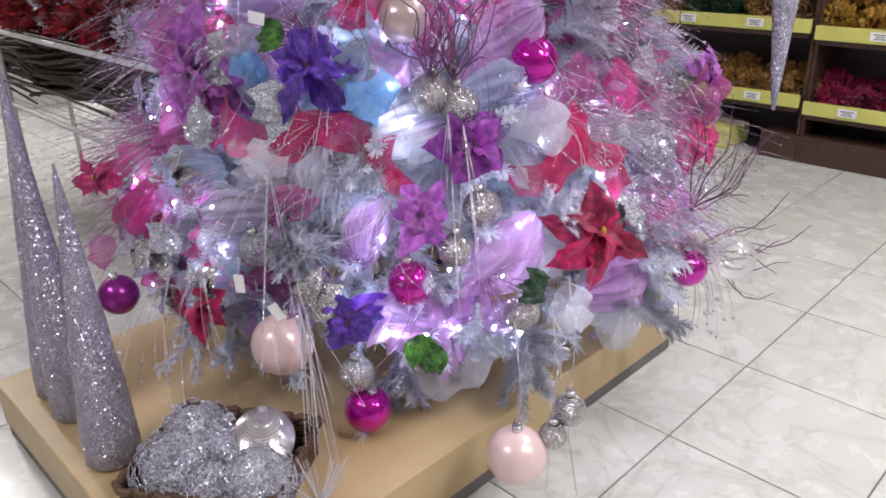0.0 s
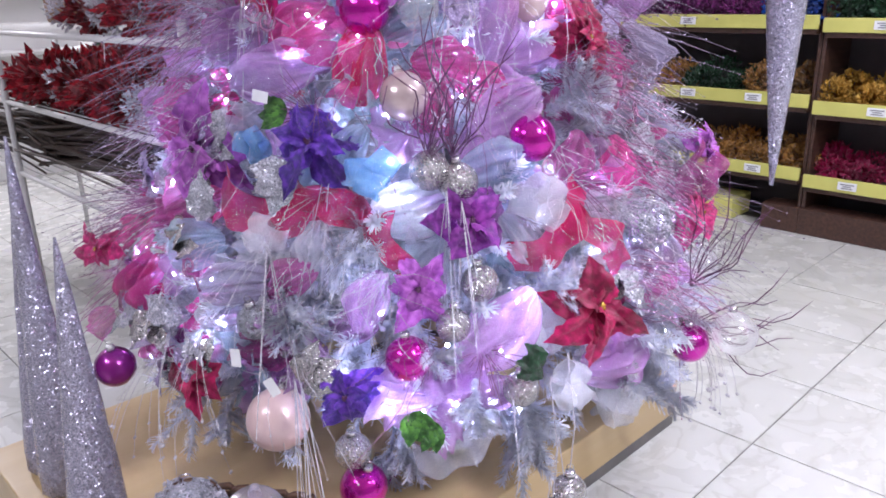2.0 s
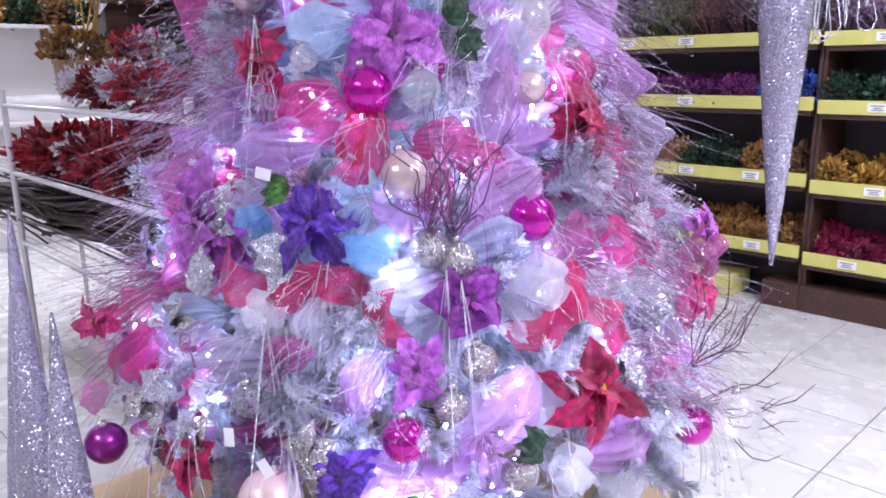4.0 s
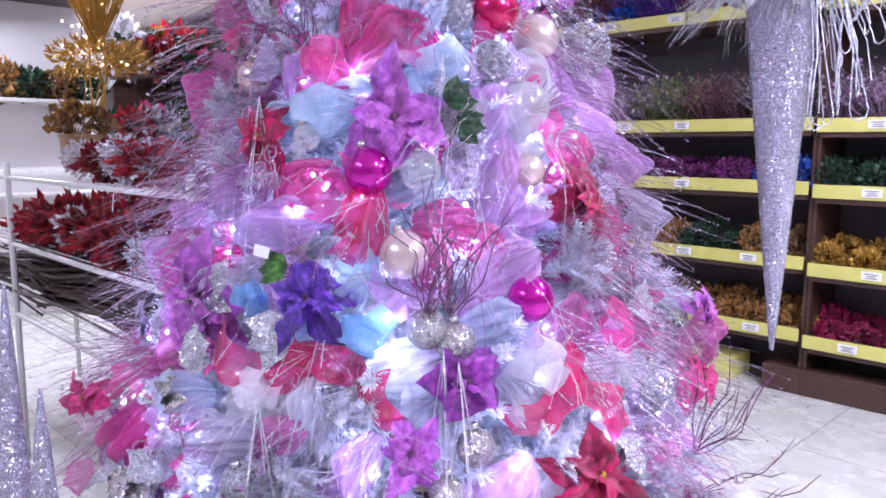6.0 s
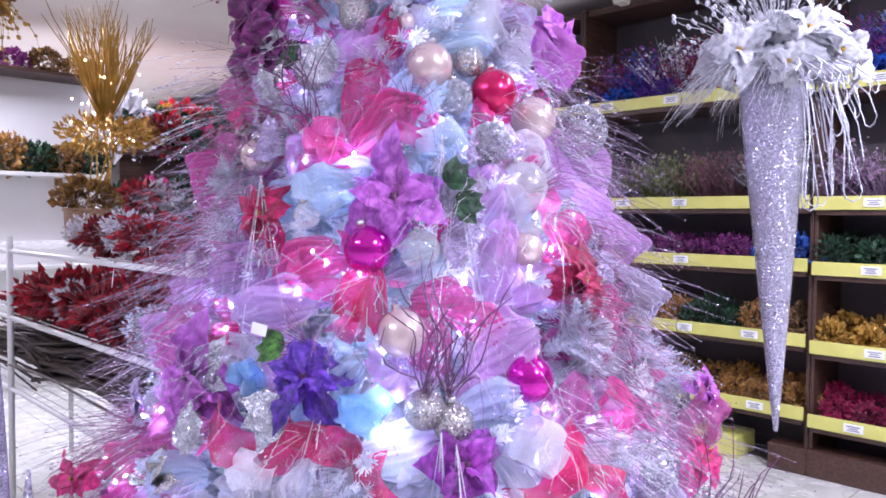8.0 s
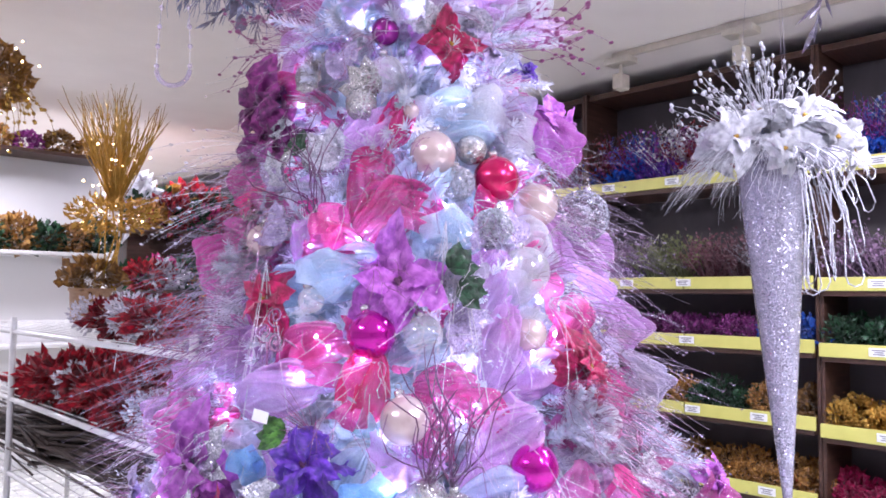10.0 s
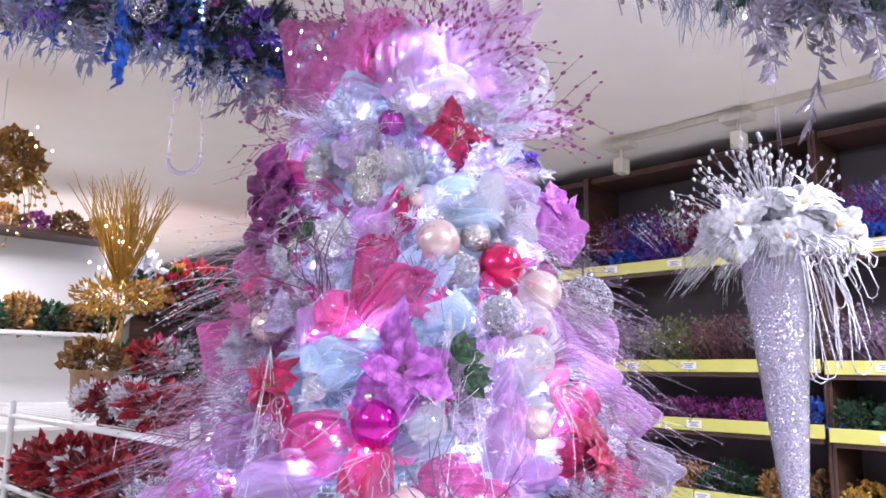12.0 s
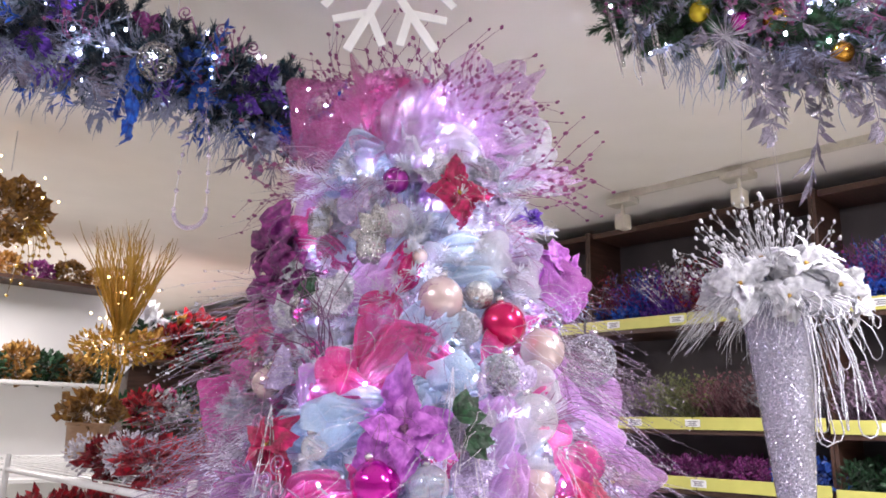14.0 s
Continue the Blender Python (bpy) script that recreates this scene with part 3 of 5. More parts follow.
for k in range(22):
    u, v, z = 1.12 + 0.3 * (k % 2), 2.5 + 0.14 * (k // 2), 1.01
    ob = bush_on_shelf("scarlet" if k % 5 else "silver", u, v, z, rnd.uniform(0.85, 1.15), "bunch of scarlet cloth flowers on the wire rack" if k % 5 else "bunch of silver tinsel sprigs on the wire rack", 5 if k % 5 else 2)
for k in range(8):
    colour = ("scarlet", "scarlet", "silver", "scarlet")[k % 4]
    bush_on_shelf(colour, 1.15 + 0.3 * (k % 2), 2.6 + 0.2 * (k // 2), 1.306, rnd.uniform(0.7, .95), "bunch of silver tinsel sprigs on the wire rack" if colour == "silver" else "bunch of scarlet cloth flowers on the wire rack", 2 if colour == "silver" else 5)
# ---- the tree ----
AXIS = Vector((-0.14, 2.42, 0))
PROFILE = ((0.2, 0.66), (0.35, 0.80), (0.5, 0.87), (0.7, 0.83), (1.0, 0.71), (1.3, 0.59), (1.6, 0.48), (1.9, 0.38), (2.2, 0.30), (2.45, 0.26), (2.7, 0.16))


def reach(z):
    """The tree's radius at height z."""
    zs, rs = zip(*PROFILE)
    return float(np.interp(z, zs, rs))


def on_tree(angle, z, out=0.0, lift=12.0, radius=None):
    """Place and outward direction on the tree; angle 0 faces the aisle, plus is to its right."""
    a = radians(angle)
    d = Vector((math.sin(a), -math.cos(a), 0))
    r = (reach(z) if radius is None else radius) + out
    return AXIS + d * r + Vector((0, 0, z)), (d * math.cos(radians(lift)) + Vector((0, 0, math.sin(radians(lift))))).normalized()


def pine_branch(length, seed):
    r = random.Random(seed)
    g = Geo()
    bend = r.uniform(-.06, .02)
    at = lambda t: Vector((0.02 * math.sin(3 * t + seed), bend * t * t, length * t))
    g.tube([at(t / 4) for t in range(5)], [0.004, 0.004, 0.003, 0.003, 0.0015], 4)
    twigs = [(at, 1.0, 280)]
    for side in (-1, 1, -1, 1):
        t0 = r.uniform(.25, .65)
        d = Vector((side * .65, r.uniform(-.4, .4), .8)).normalized() * length * .42
        o = at(t0)
        twigs.append((lambda t, o=o, d=d: o + d * t, .45, 140))
        g.tube([o, o + d * .5, o + d], [.003, .0025, .0012], 3)
    for path, _, n in twigs:
        for k in range(n):
            t = (k + r.random()) / n
            p, q = path(t), path(min(1, t + .05)) - path(max(0, t - .05))
            q.normalize()
            s = q.orthogonal().normalized()
            s.rotate(Matrix.Rotation(r.uniform(0, 6.3), 3, q))
            tip = p + (s * .8 + q * .75).normalized() * r.uniform(.022, .036)
            w = q.cross(s) * .0021
            g.add([p - w, p + w, tip + w * .6, tip - w * .6], [(0, 1, 2, 3)])
    return g


tree = thing("christmas_tree", "white artificial christmas tree, densely decorated, on a wooden platform", "christmas tree", Matrix.Translation(AXIS + Vector((0, 0, P_Z))))
DOWN = Matrix.Translation(-(AXIS + Vector((0, 0, P_Z))))
g = Geo()
g.tube([(0, 0, 0), (0, 0, 1.2), (0, 0, 2.45)], [0.035, 0.028, 0.01], 10)
part("trunk", g, STEM, tree)
g = Geo()
for k in range(4):
    a = k * math.pi / 2 + .4
    g.tube([(0, 0, .1), (.2 * math.cos(a), .2 * math.sin(a), .05), (.33 * math.cos(a), .33 * math.sin(a), .012)], .011, 6)
part("stand", g, BROWN_TWIG, tree, "dark metal tree stand")
BRANCHES = [pine_branch(0.34, s).mesh("branch", NEEDLE, smooth=False) for s in range(5)]
levels = 25
for i in range(levels):
    z = 0.42 + 1.96 * (i / (levels - 1)) ** 1.08
    n = max(8, int(31 * reach(z) / .85))
    for k in range(n):
        ang = 360 * (k + .5 * (i % 2) + rnd.uniform(-.25, .25)) / n
        p, d = on_tree(ang, z + rnd.uniform(-.03, .03), (-.29 if rnd.random() < .14 else -.37) + rnd.uniform(-.02, .03), rnd.uniform(-22, 22))
        if reach(z) < .33:
            p, d = on_tree(ang, z, -.35, rnd.uniform(-15, 25))
        part("branch", BRANCHES[rnd.randrange(5)], None, tree, m=DOWN @ frame_along(p, d, rnd.uniform(0, 360)))
# shorter inner branches that close the heart of the tree
for i in range(15):
    z = .48 + 1.75 * i / 14
    n = max(7, int(17 * reach(z) / .85))
    for k in range(n):
        p, d = on_tree(360 * (k + .5 * (i % 2)) / n + rnd.uniform(-6, 6), z, 0, rnd.uniform(-25, 30), radius=.03 + .1 * rnd.random())
        part("branch", BRANCHES[rnd.randrange(5)], None, tree, m=DOWN @ frame_along(p, d, rnd.uniform(0, 360)))
# low tips that hang over the edge of the platform
for ang, z, lift in ((24, .40, -48), (-2, .36, -50), (42, .46, -18), (50, .50, -10), (58, .51, -6), (66, .50, -4), (62, .56, -8), (46, .58, -20), (54, .56, -14), (-40, .42, -30)):
    p, d = on_tree(ang, z + .06, -.20, lift)
    part("branch", BRANCHES[rnd.randrange(5)], None, tree, m=DOWN @ frame_along(p, d, rnd.uniform(0, 360)))

# bushy white tips that show between the ribbons
TUFT_ROWS_A = (
    (-15, 0.71, 0.82, 0.079, "needle", -60), (-7, 0.85, 0.77, 0.072, "needle", -20), (24, 0.4, 0.82, 0.106, "needle", -75), (13, 0.5, 0.87, 0.066, "needle", -100), (27, 0.74, 0.81, 0.067, "needle", 20), (54, 0.35, 0.86, 0.095, "needle", -10),
    (73, 0.99, 0.71, 0.116, "needle", 30), (6, 0.64, 0.84, 0.071, "needle", -40), (2, 0.3, 0.75, 0.064, "needle", -80), (-32, 0.38, 0.82, 0.058, "needle", -60), (69, 1.07, 0.68, 0.097, "needle", 20), (-56, 1.56, 0.5, 0.071, "needle", 180),
    (45, 1.16, 0.64, 0.087, "needle", 30), (-37, 2.09, 0.33, 0.067, "needle", 160),
)
for ang, z, r, size, _, aim in TUFT_ROWS_A:
    p, d = on_tree(ang, z, .02, 0, radius=r)
    side = Vector((-d.y, d.x, 0))
    d = d * .55 + side * math.cos(radians(aim)) + Vector((0, 0, math.sin(radians(aim))))
    for turn in (0, 60, 120):
        part("branch", BRANCHES[rnd.randrange(5)], None, tree, m=DOWN @ frame_along(p - d.normalized() * size, d, turn + rnd.uniform(0, 50)) @ Matrix.Scale(size * 2 / .34, 4) @ Matrix.Diagonal((1.7, 1.7, 1, 1)))

# string lights
lights = thing("string_lights", "string of small cool-white lights wound round the tree", "string lights")
g = Geo()
wire = []
for k in range(700):
    t = k / 699
    p, _ = on_tree(360 * 13 * t, .38 + 2.2 * t, -.05 + .02 * math.sin(k * .9))
    wire.append(p)
g.tube(wire, .0016, 3)
part("wire", g, STEM, lights)
g = Geo()
g.ball((0, 0, 0), .0032, 8, 5, 1.4)
BULB = g.mesh("bulb", COOL_BULB)
for k in range(230):
    t = ((k + rnd.random()) / 230) ** 1.15
    z = .40 + 2.15 * t
    ang = rnd.uniform(-180, 180) if k % 3 == 0 else rnd.uniform(-95, 95)
    p, d = on_tree(ang, z, rnd.uniform(-.11, -.015) if k % 5 else .01)
    part("bulb", BULB, None, lights, m=Matrix.Translation(p))


# ---- ornaments ----
def bauble_meshes(kind, r):
    g = Geo()
    if kind == "filigree":
        n = 54
        for k in range(n):
            h = 1 - 2 * (k + .5) / n
            d = Vector((math.cos(2.4 * k) * math.sqrt(1 - h * h), math.sin(2.4 * k) * math.sqrt(1 - h * h), h))
            s = d.orthogonal().normalized()
            t = d.cross(s)
            for q in (.26, .13):
                g.tube([d * r * .98 + (s * math.cos(a) + t * math.sin(a)) * q * r for a in [i * math.tau / 8 for i in range(9)]], .0022, 3)
        g.ball((0, 0, 0), r * .45, 12, 8)
    else:
        g.ball((0, 0, 0), r, 28, 16)
    body = g.mesh("globe", LACE if kind == "filigree" else BALLS[kind])
    g = Geo()
    g.lathe([(.012, r * .97), (.012, r + .012), (.006, r + .014)], 12)
    ring = [(.008 * math.cos(a * .7), 0, r + .022 + .008 * math.sin(a * .7)) for a in range(10)]
    g.tube(ring, .0012, 4)
    return body, g.mesh("cap", CAP)


LOOK = {"mag": "shiny magenta bauble", "crim": "glossy crimson bauble", "plum": "dark plum bauble", "pale": "pale pink pearl bauble", "champ": "champagne pearl bauble",
        "sil": "silver glitter bauble", "clear": "clear glass-like bauble", "filigree": "pierced silver glitter bauble", "gold": "shiny gold bauble", "lime": "yellow lacquered bauble"}
BALL_CACHE = {}


def bauble(kind, r, p, tilt=(0, 0)):
    key = (kind, round(r, 3))
    if key not in BALL_CACHE:
        BALL_CACHE[key] = bauble_meshes(kind, r)
    body, cap = BALL_CACHE[key]
    t = thing("bauble", LOOK[kind] + " hanging on the white tree", "bauble", Matrix.Translation(p) @ pose(0, 0, 0, tilt[0], tilt[1]), "baubles on the tree")
    part("globe", body, None, t)
    part("cap", cap, None, t, "silver metal cap")
    return t


LOW_BALL = (-5.5, .262, .835, .06, "mag")
BALL_ROWS_A = (
    LOW_BALL,
    (-4, 1.38, 0.59, 0.059, "mag"), (4, 1.19, 0.66, 0.057, "champ"), (8, 1.03, 0.73, 0.047, "sil"), (13, 1, 0.74, 0.047, "sil"), (29, 1.08, 0.71, 0.057, "mag"), (15, 0.78, 0.82, 0.044, "sil"),
    (10, 0.7, 0.86, 0.04, "sil"), (3, 0.63, 0.87, 0.053, "mag"), (59, 0.47, 0.94, 0.055, "mag"), (-51, 0.49, 0.97, 0.054, "plum"), (-18, 0.46, 0.88, 0.076, "pale"), (20, 0.53, 0.89, 0.043, "sil"),
    (-7, 0.36, 0.83, 0.046, "sil"), (-6, 0.16, 0.69, 0.068, "mag"), (80, 0.93, 0.79, 0.089, "filigree"), (75, 0.61, 0.93, 0.058, "clear"), (-21, 0.7, 0.86, 0.042, "filigree"), (62, 0.5, 1.05, 0.062, "clear"),
    (-68, 0.69, 0.92, 0.049, "clear"),
)
BALL_ROWS_B = (
    (56, 0.81, 0.81, 0.067, "filigree"), (36, 1.79, 0.45, 0.063, "crim"), (54, 1.73, 0.47, 0.063, "champ"), (79, 1.72, 0.55, 0.078, "filigree"), (13, 1.85, 0.42, 0.062, "champ"), (28, 1.87, 0.42, 0.042, "sil"),
    (-30, 1.84, 0.43, 0.049, "sil"), (-16, 1.99, 0.38, 0.043, "sil"), (21, 1.77, 0.45, 0.044, "filigree"), (31, 1.65, 0.49, 0.053, "filigree"), (-48, 1.62, 0.5, 0.046, "champ"), (19, 1.51, 0.54, 0.048, "filigree"),
    (8, 1.38, 0.59, 0.049, "clear"), (36, 1.38, 0.59, 0.043, "champ"), (-16, 2, 0.38, 0.043, "sil"), (-8, 2.21, 0.33, 0.04, "plum"), (-6, 2.08, 0.36, 0.051, "clear"), (40, 1.54, 0.53, 0.066, "clear"),
    (41, 2.26, 0.32, 0.048, "filigree"),
)
BALL_ROWS_C = (
    (5, 1.97, 0.39, 0.022, "champ"), (-21, 1.46, 0.56, 0.033, "clear"),
)
for ang, z, r, size, kind in BALL_ROWS_A + BALL_ROWS_B + BALL_ROWS_C:
    p, _ = on_tree(ang, z, 0, radius=r)
    bauble(kind, size, p, (rnd.uniform(-15, 15), rnd.uniform(-15, 15)))


# poinsettias and other cloth flowers
def petal_geo(length, width, seed):
    """A long pointed petal: grooved midrib, slanting side veins, a soft arch and a turned tip."""
    q = random.Random(seed)
    g = Geo()
    rows = []
    n = 13
    twist, ph, arch = q.uniform(-.35, .35), q.uniform(0, 6), q.uniform(.30, .55)
    for i in range(n + 1):
        t = i / n
        w = width * (.16 + .84 * math.sin(math.pi * min(1, t / .92) ** .85) ** .8 if t < .92 else .2 * (1 - t) / .08 + .02)
        drop = length * (.30 * t - arch * t * t + .02 * math.sin(6 * t + ph))
        row = []
        for x in (-1, -.75, -.5, -.25, 0, .25, .5, .75, 1):
            lift = .62 * abs(x) ** .8 - .34 * x * x + .10 * math.sin(34 * (t - .25 * abs(x))) * abs(x) ** .5 + .24 * x * x * math.sin(13 * t + 2.5 * x + ph)
            w *= 1 + .09 * math.sin(31 * t + 4 * x + ph) * t
            row.append((x * w + .10 * length * math.sin(2.4 * t + ph) * t, length * t - .03 * length * abs(x), drop + w * lift + twist * x * w * t))
        rows.append(row)
    g.sheet(rows)
    return g


PETAL_CACHE = {}


def flower(colour, size, m, label, name="poinsettia", group="cloth flowers on the tree"):
    key = (colour, round(size, 2))
    if key not in PETAL_CACHE:
        big = [petal_geo(size * 1.08, size * .32, s).mesh("petal", PETALS[colour]) for s in (1, 2, 3)]
        small = petal_geo(size * .68, size * .20, 5).mesh("petal", PETALS[colour])
        g = Geo()
        for k in range(9):
            a = k * 2.4
            g.ball((.02 * size * 3 * math.cos(a) * (k / 9), .06 * size * math.sin(a) * (k / 9), .03 * size + .02), size * .035, 6, 4)
        PETAL_CACHE[key] = big, small, g.mesh("flower_centre", PLUM_STRAND if colour in ("violet", "plum", "purple", "orchid") else GOLD_STRAND)
    big, small, centre = PETAL_CACHE[key]
    t = thing(name, label, "flower", m, group)
    off = rnd.uniform(0, 60)
    for k in range(6):
        part("petal", big[k % 3], None, t, m=pose(0, 0, 0, rnd.uniform(-40, 24), rnd.uniform(-30, 30), off + 60 * k + rnd.uniform(-18, 18)) @ Matrix.Diagonal((rnd.uniform(.75, 1.2), rnd.uniform(.68, 1.15), 1, 1)))
    for k in range(4):
        part("petal", small, None, t, m=pose(0, 0, .012, rnd.uniform(4, 50), rnd.uniform(-30, 30), off + 30 + 90 * k + rnd.uniform(-8, 8)))
    part("flower_centre", centre, None, t)
    return t


FLOWER_ROWS_A = (
    (-13, 1.1, 0.72, 0.136, "violet"), (-39, 1.06, 0.73, 0.147, "orchid"), (14, 0.92, 0.78, 0.135, "purple"), (5, 0.79, 0.84, 0.095, "orchid"), (34, 0.69, 0.87, 0.136, "red"), (-32, 0.55, 0.9, 0.103, "red"),
    (-6, 0.56, 0.9, 0.096, "violet"), (50, 1.29, 0.64, 0.109, "red"), (77, 0.97, 0.9, 0.091, "orchid"), (2, 1.5, 0.56, 0.164, "orchid"), (-33, 1.46, 0.57, 0.107, "red"), (49, 1.29, 0.64, 0.118, "red"),
    (-69, 1.94, 0.42, 0.175, "plum"), (22, 2.16, 0.35, 0.121, "red"), (-72, 1.89, 0.43, 0.139, "plum"), (-72, 2.04, 0.45, 0.15, "plum"), (81, 2.17, 0.36, 0.066, "violet"), (80, 2, 0.45, 0.124, "orchid"),
)
SIDE_FLOWERS = ((-63, .76, .92, .08, "pink"), (-78, 2.10, .38, .10, "plum"), (-64, 1.74, .47, .09, "pink"), (72, .79, .90, .08, "pink"))
BACK_FLOWERS = ((120, .7, .85, .12, "orchid"), (150, 1.1, .68, .12, "red"), (-120, 1.2, .64, .12, "violet"), (-150, .6, .86, .12, "pink"), (180, 1.6, .48, .12, "orchid"), (-110, .6, .88, .11, "red"), (105, 1.4, .56, .1, "plum"))
CLOTH = {"red": "red velvet poinsettia", "pink": "pink silk poinsettia", "violet": "deep violet velvet poinsettia", "orchid": "orchid-pink silk poinsettia", "purple": "purple silk poinsettia", "plum": "dark plum velvet poinsettia", "white": "white velvet poinsettia"}
for ang, z, r, size, colour in FLOWER_ROWS_A + SIDE_FLOWERS + BACK_FLOWERS:
    p, d = on_tree(ang, z, .01, rnd.uniform(2, 30), radius=r)
    d = d + Vector((rnd.uniform(-.2, .2), -.25 if abs(ang) < 50 else -.8, 0)) if abs(ang) < 95 else d
    flower(colour, size, frame_along(p, d, rnd.uniform(0, 60)), CLOTH[colour] + " pinned on the white tree")

# green leaves that show between the flowers
LEAF = petal_geo(.07, .022, 3).mesh("leaf", GREEN)
LEAF_DARK = petal_geo(.075, .024, 4).mesh("leaf", DARK_GREEN)
for ang, z, r, me, spin in ((3, .53, .92, LEAF, 200), (6, .51, .92, LEAF, 140), (22, .60, .90, LEAF_DARK, 60), (14, 1.54, .57, LEAF_DARK, -60), (16, 1.49, .57, LEAF_DARK, -110), (-36, 1.86, .42, LEAF_DARK, 40), (-18, 1.16, .69, LEAF, 80)):
    p, d = on_tree(ang, z, .03, 20, radius=r)
    sprig = thing("leaf_sprig", "green cloth leaves tucked into the tree", "leaf", frame_along(p, d, spin), "cloth leaves on the tree")
    for k in (-28, 12, 40):
        part("leaf", me, None, sprig, m=pose(0, 0, 0, 12, 0, k))


# net ruffles, bows and bands of ribbon
def ruffle(size, seed):
    """A gathered scrap of net: deep uneven folds, fine pleats, a ragged outline."""
    r = random.Random(seed)
    g = Geo()
    ph, lean, far_off = r.uniform(0, 6), r.uniform(-.5, .5), 11.3 * seed
    stretch = r.uniform(.7, 1.0)
    rows = []
    for i in range(10):
        t = i / 9
        row = []
        for j in range(57):
            a = (j % 56) * math.tau / 56
            c, s_ = math.cos(a), math.sin(a)
            n1 = noise.noise(Vector((2.0 * c * (.4 + t), 2.0 * s_ * (.4 + t), far_off)))
            n2 = noise.noise(Vector((4.6 * c, 4.6 * s_, far_off + 2.0 * t)))
            n3 = noise.noise(Vector((9 * c, 9 * s_, far_off + 5)))
            q = size * (.05 + .95 * t) * (1 + .38 * t * n1 + .12 * t * n3)
            h = size * (.34 * t ** 1.3 - .1) + size * t * (.75 * n1 + .55 * n2 + .16 * n3) + .035 * size * t * math.sin(28 * a)
            row.append((q * c, stretch * q * s_, h + lean * q * c))
        rows.append(row)
    g.sheet(rows)
    return g


def puff(size, seed):
    """A length of wide net ribbon, gathered at both ends and billowing between them."""
    g, rows, far_off = Geo(), [], 7.7 * seed
    bend = .5 * math.sin(seed * 2.1)
    for i in range(19):
        t = i / 18
        swell = math.sin(math.pi * t) ** .75 if 0 < i < 18 else 0
        row = []
        for j in range(33):
            w = j / 16 - 1
            n1 = noise.noise(Vector((1.6 * w, 2.6 * t, far_off)))
            n2 = noise.noise(Vector((5.5 * w, 1.4 * t, far_off + 4)))
            y = size * (.62 * w * (.46 + .54 * swell) + .2 * bend * (4 * t * (1 - t)) + .1 * n1)
            n3 = noise.noise(Vector((13 * w, 2.2 * t, far_off + 9)))
            z = size * swell * (.42 * (1 - .5 * w * w) + .60 * n1 + .40 * n2 + .16 * n3) + .03 * size * math.sin(22 * w + 9 * n1) * (1.3 - swell)
            row.append((size * ((2 * t - 1) * (1 - .12 * w * w) + .12 * n2 * swell + .12 * n1), y, z))
        rows.append(row)
    g.sheet(rows)
    return g, rows


def rim_wire(rows, side, thick):
    """The thin silver wire sewn into one rim of a ribbon."""
    g = Geo()
    g.tube([row[side] for row in rows], thick, 3)
    return g.mesh("rim_wire", HAIR)


def bow(size, seed, material, loops=3):
    """The loops of a bow, one mesh each."""
    r = random.Random(seed)
    made = []
    for n in range(loops):
        g = Geo()
        m = pose(0, 0, 0, 0, 0, n * 360 / loops + r.uniform(-25, 25)) @ pose(0, 0, 0, r.uniform(25, 60), 0, 0)
        rows = []
        for i in range(21):
            a = math.tau * i / 20
            rows.append([m @ Vector((w * size * .42 * (1 + .15 * math.cos(a)), size * .36 * math.sin(a) * (1 + .1 * w), size * .5 * (1 - math.cos(a)) + .05 * size * math.sin(4 * a + 3 * w))) for w in (-1, -.5, 0, .5, 1)])
        g.sheet(rows)
        made.append(g.mesh("loop", material))
    return made


def band(length, width, seed):
    r = random.Random(seed)
    ph, g, rows = r.uniform(0, 6), Geo(), []
    for i in range(25):
        t = i / 24 - .5
        rows.append([(length * t, width * w * (1 + .2 * math.sin(9 * t + ph)) + .3 * width * math.sin(5 * t + ph), -.5 * length * t * t + .22 * width * math.sin(13 * t + ph) + .14 * width * math.sin(9 * w + 7 * t)) for w in (-.5, -.25, 0, .25, .5)])
    g.sheet(rows)
    return g, rows


RIBBON_CACHE = {}
RIBBON_LABEL = {"red": "red glittered net ribbon", "pink": "hot-pink net ribbon", "lilac": "sheer lilac organza ribbon", "blue": "pale blue sheer ribbon", "white": "sheer white organza ribbon", "rose": "mauve-pink net ribbon", "rose_tulle": "soft mauve-pink tulle", "lilac_tulle": "soft lilac tulle", "crimson": "crimson net ribbon", "plum": "dark plum net ribbon", "orchid": "orchid net ribbon", "azure": "light azure organza ribbon", "grey": "silver-lilac glitter net ribbon"}


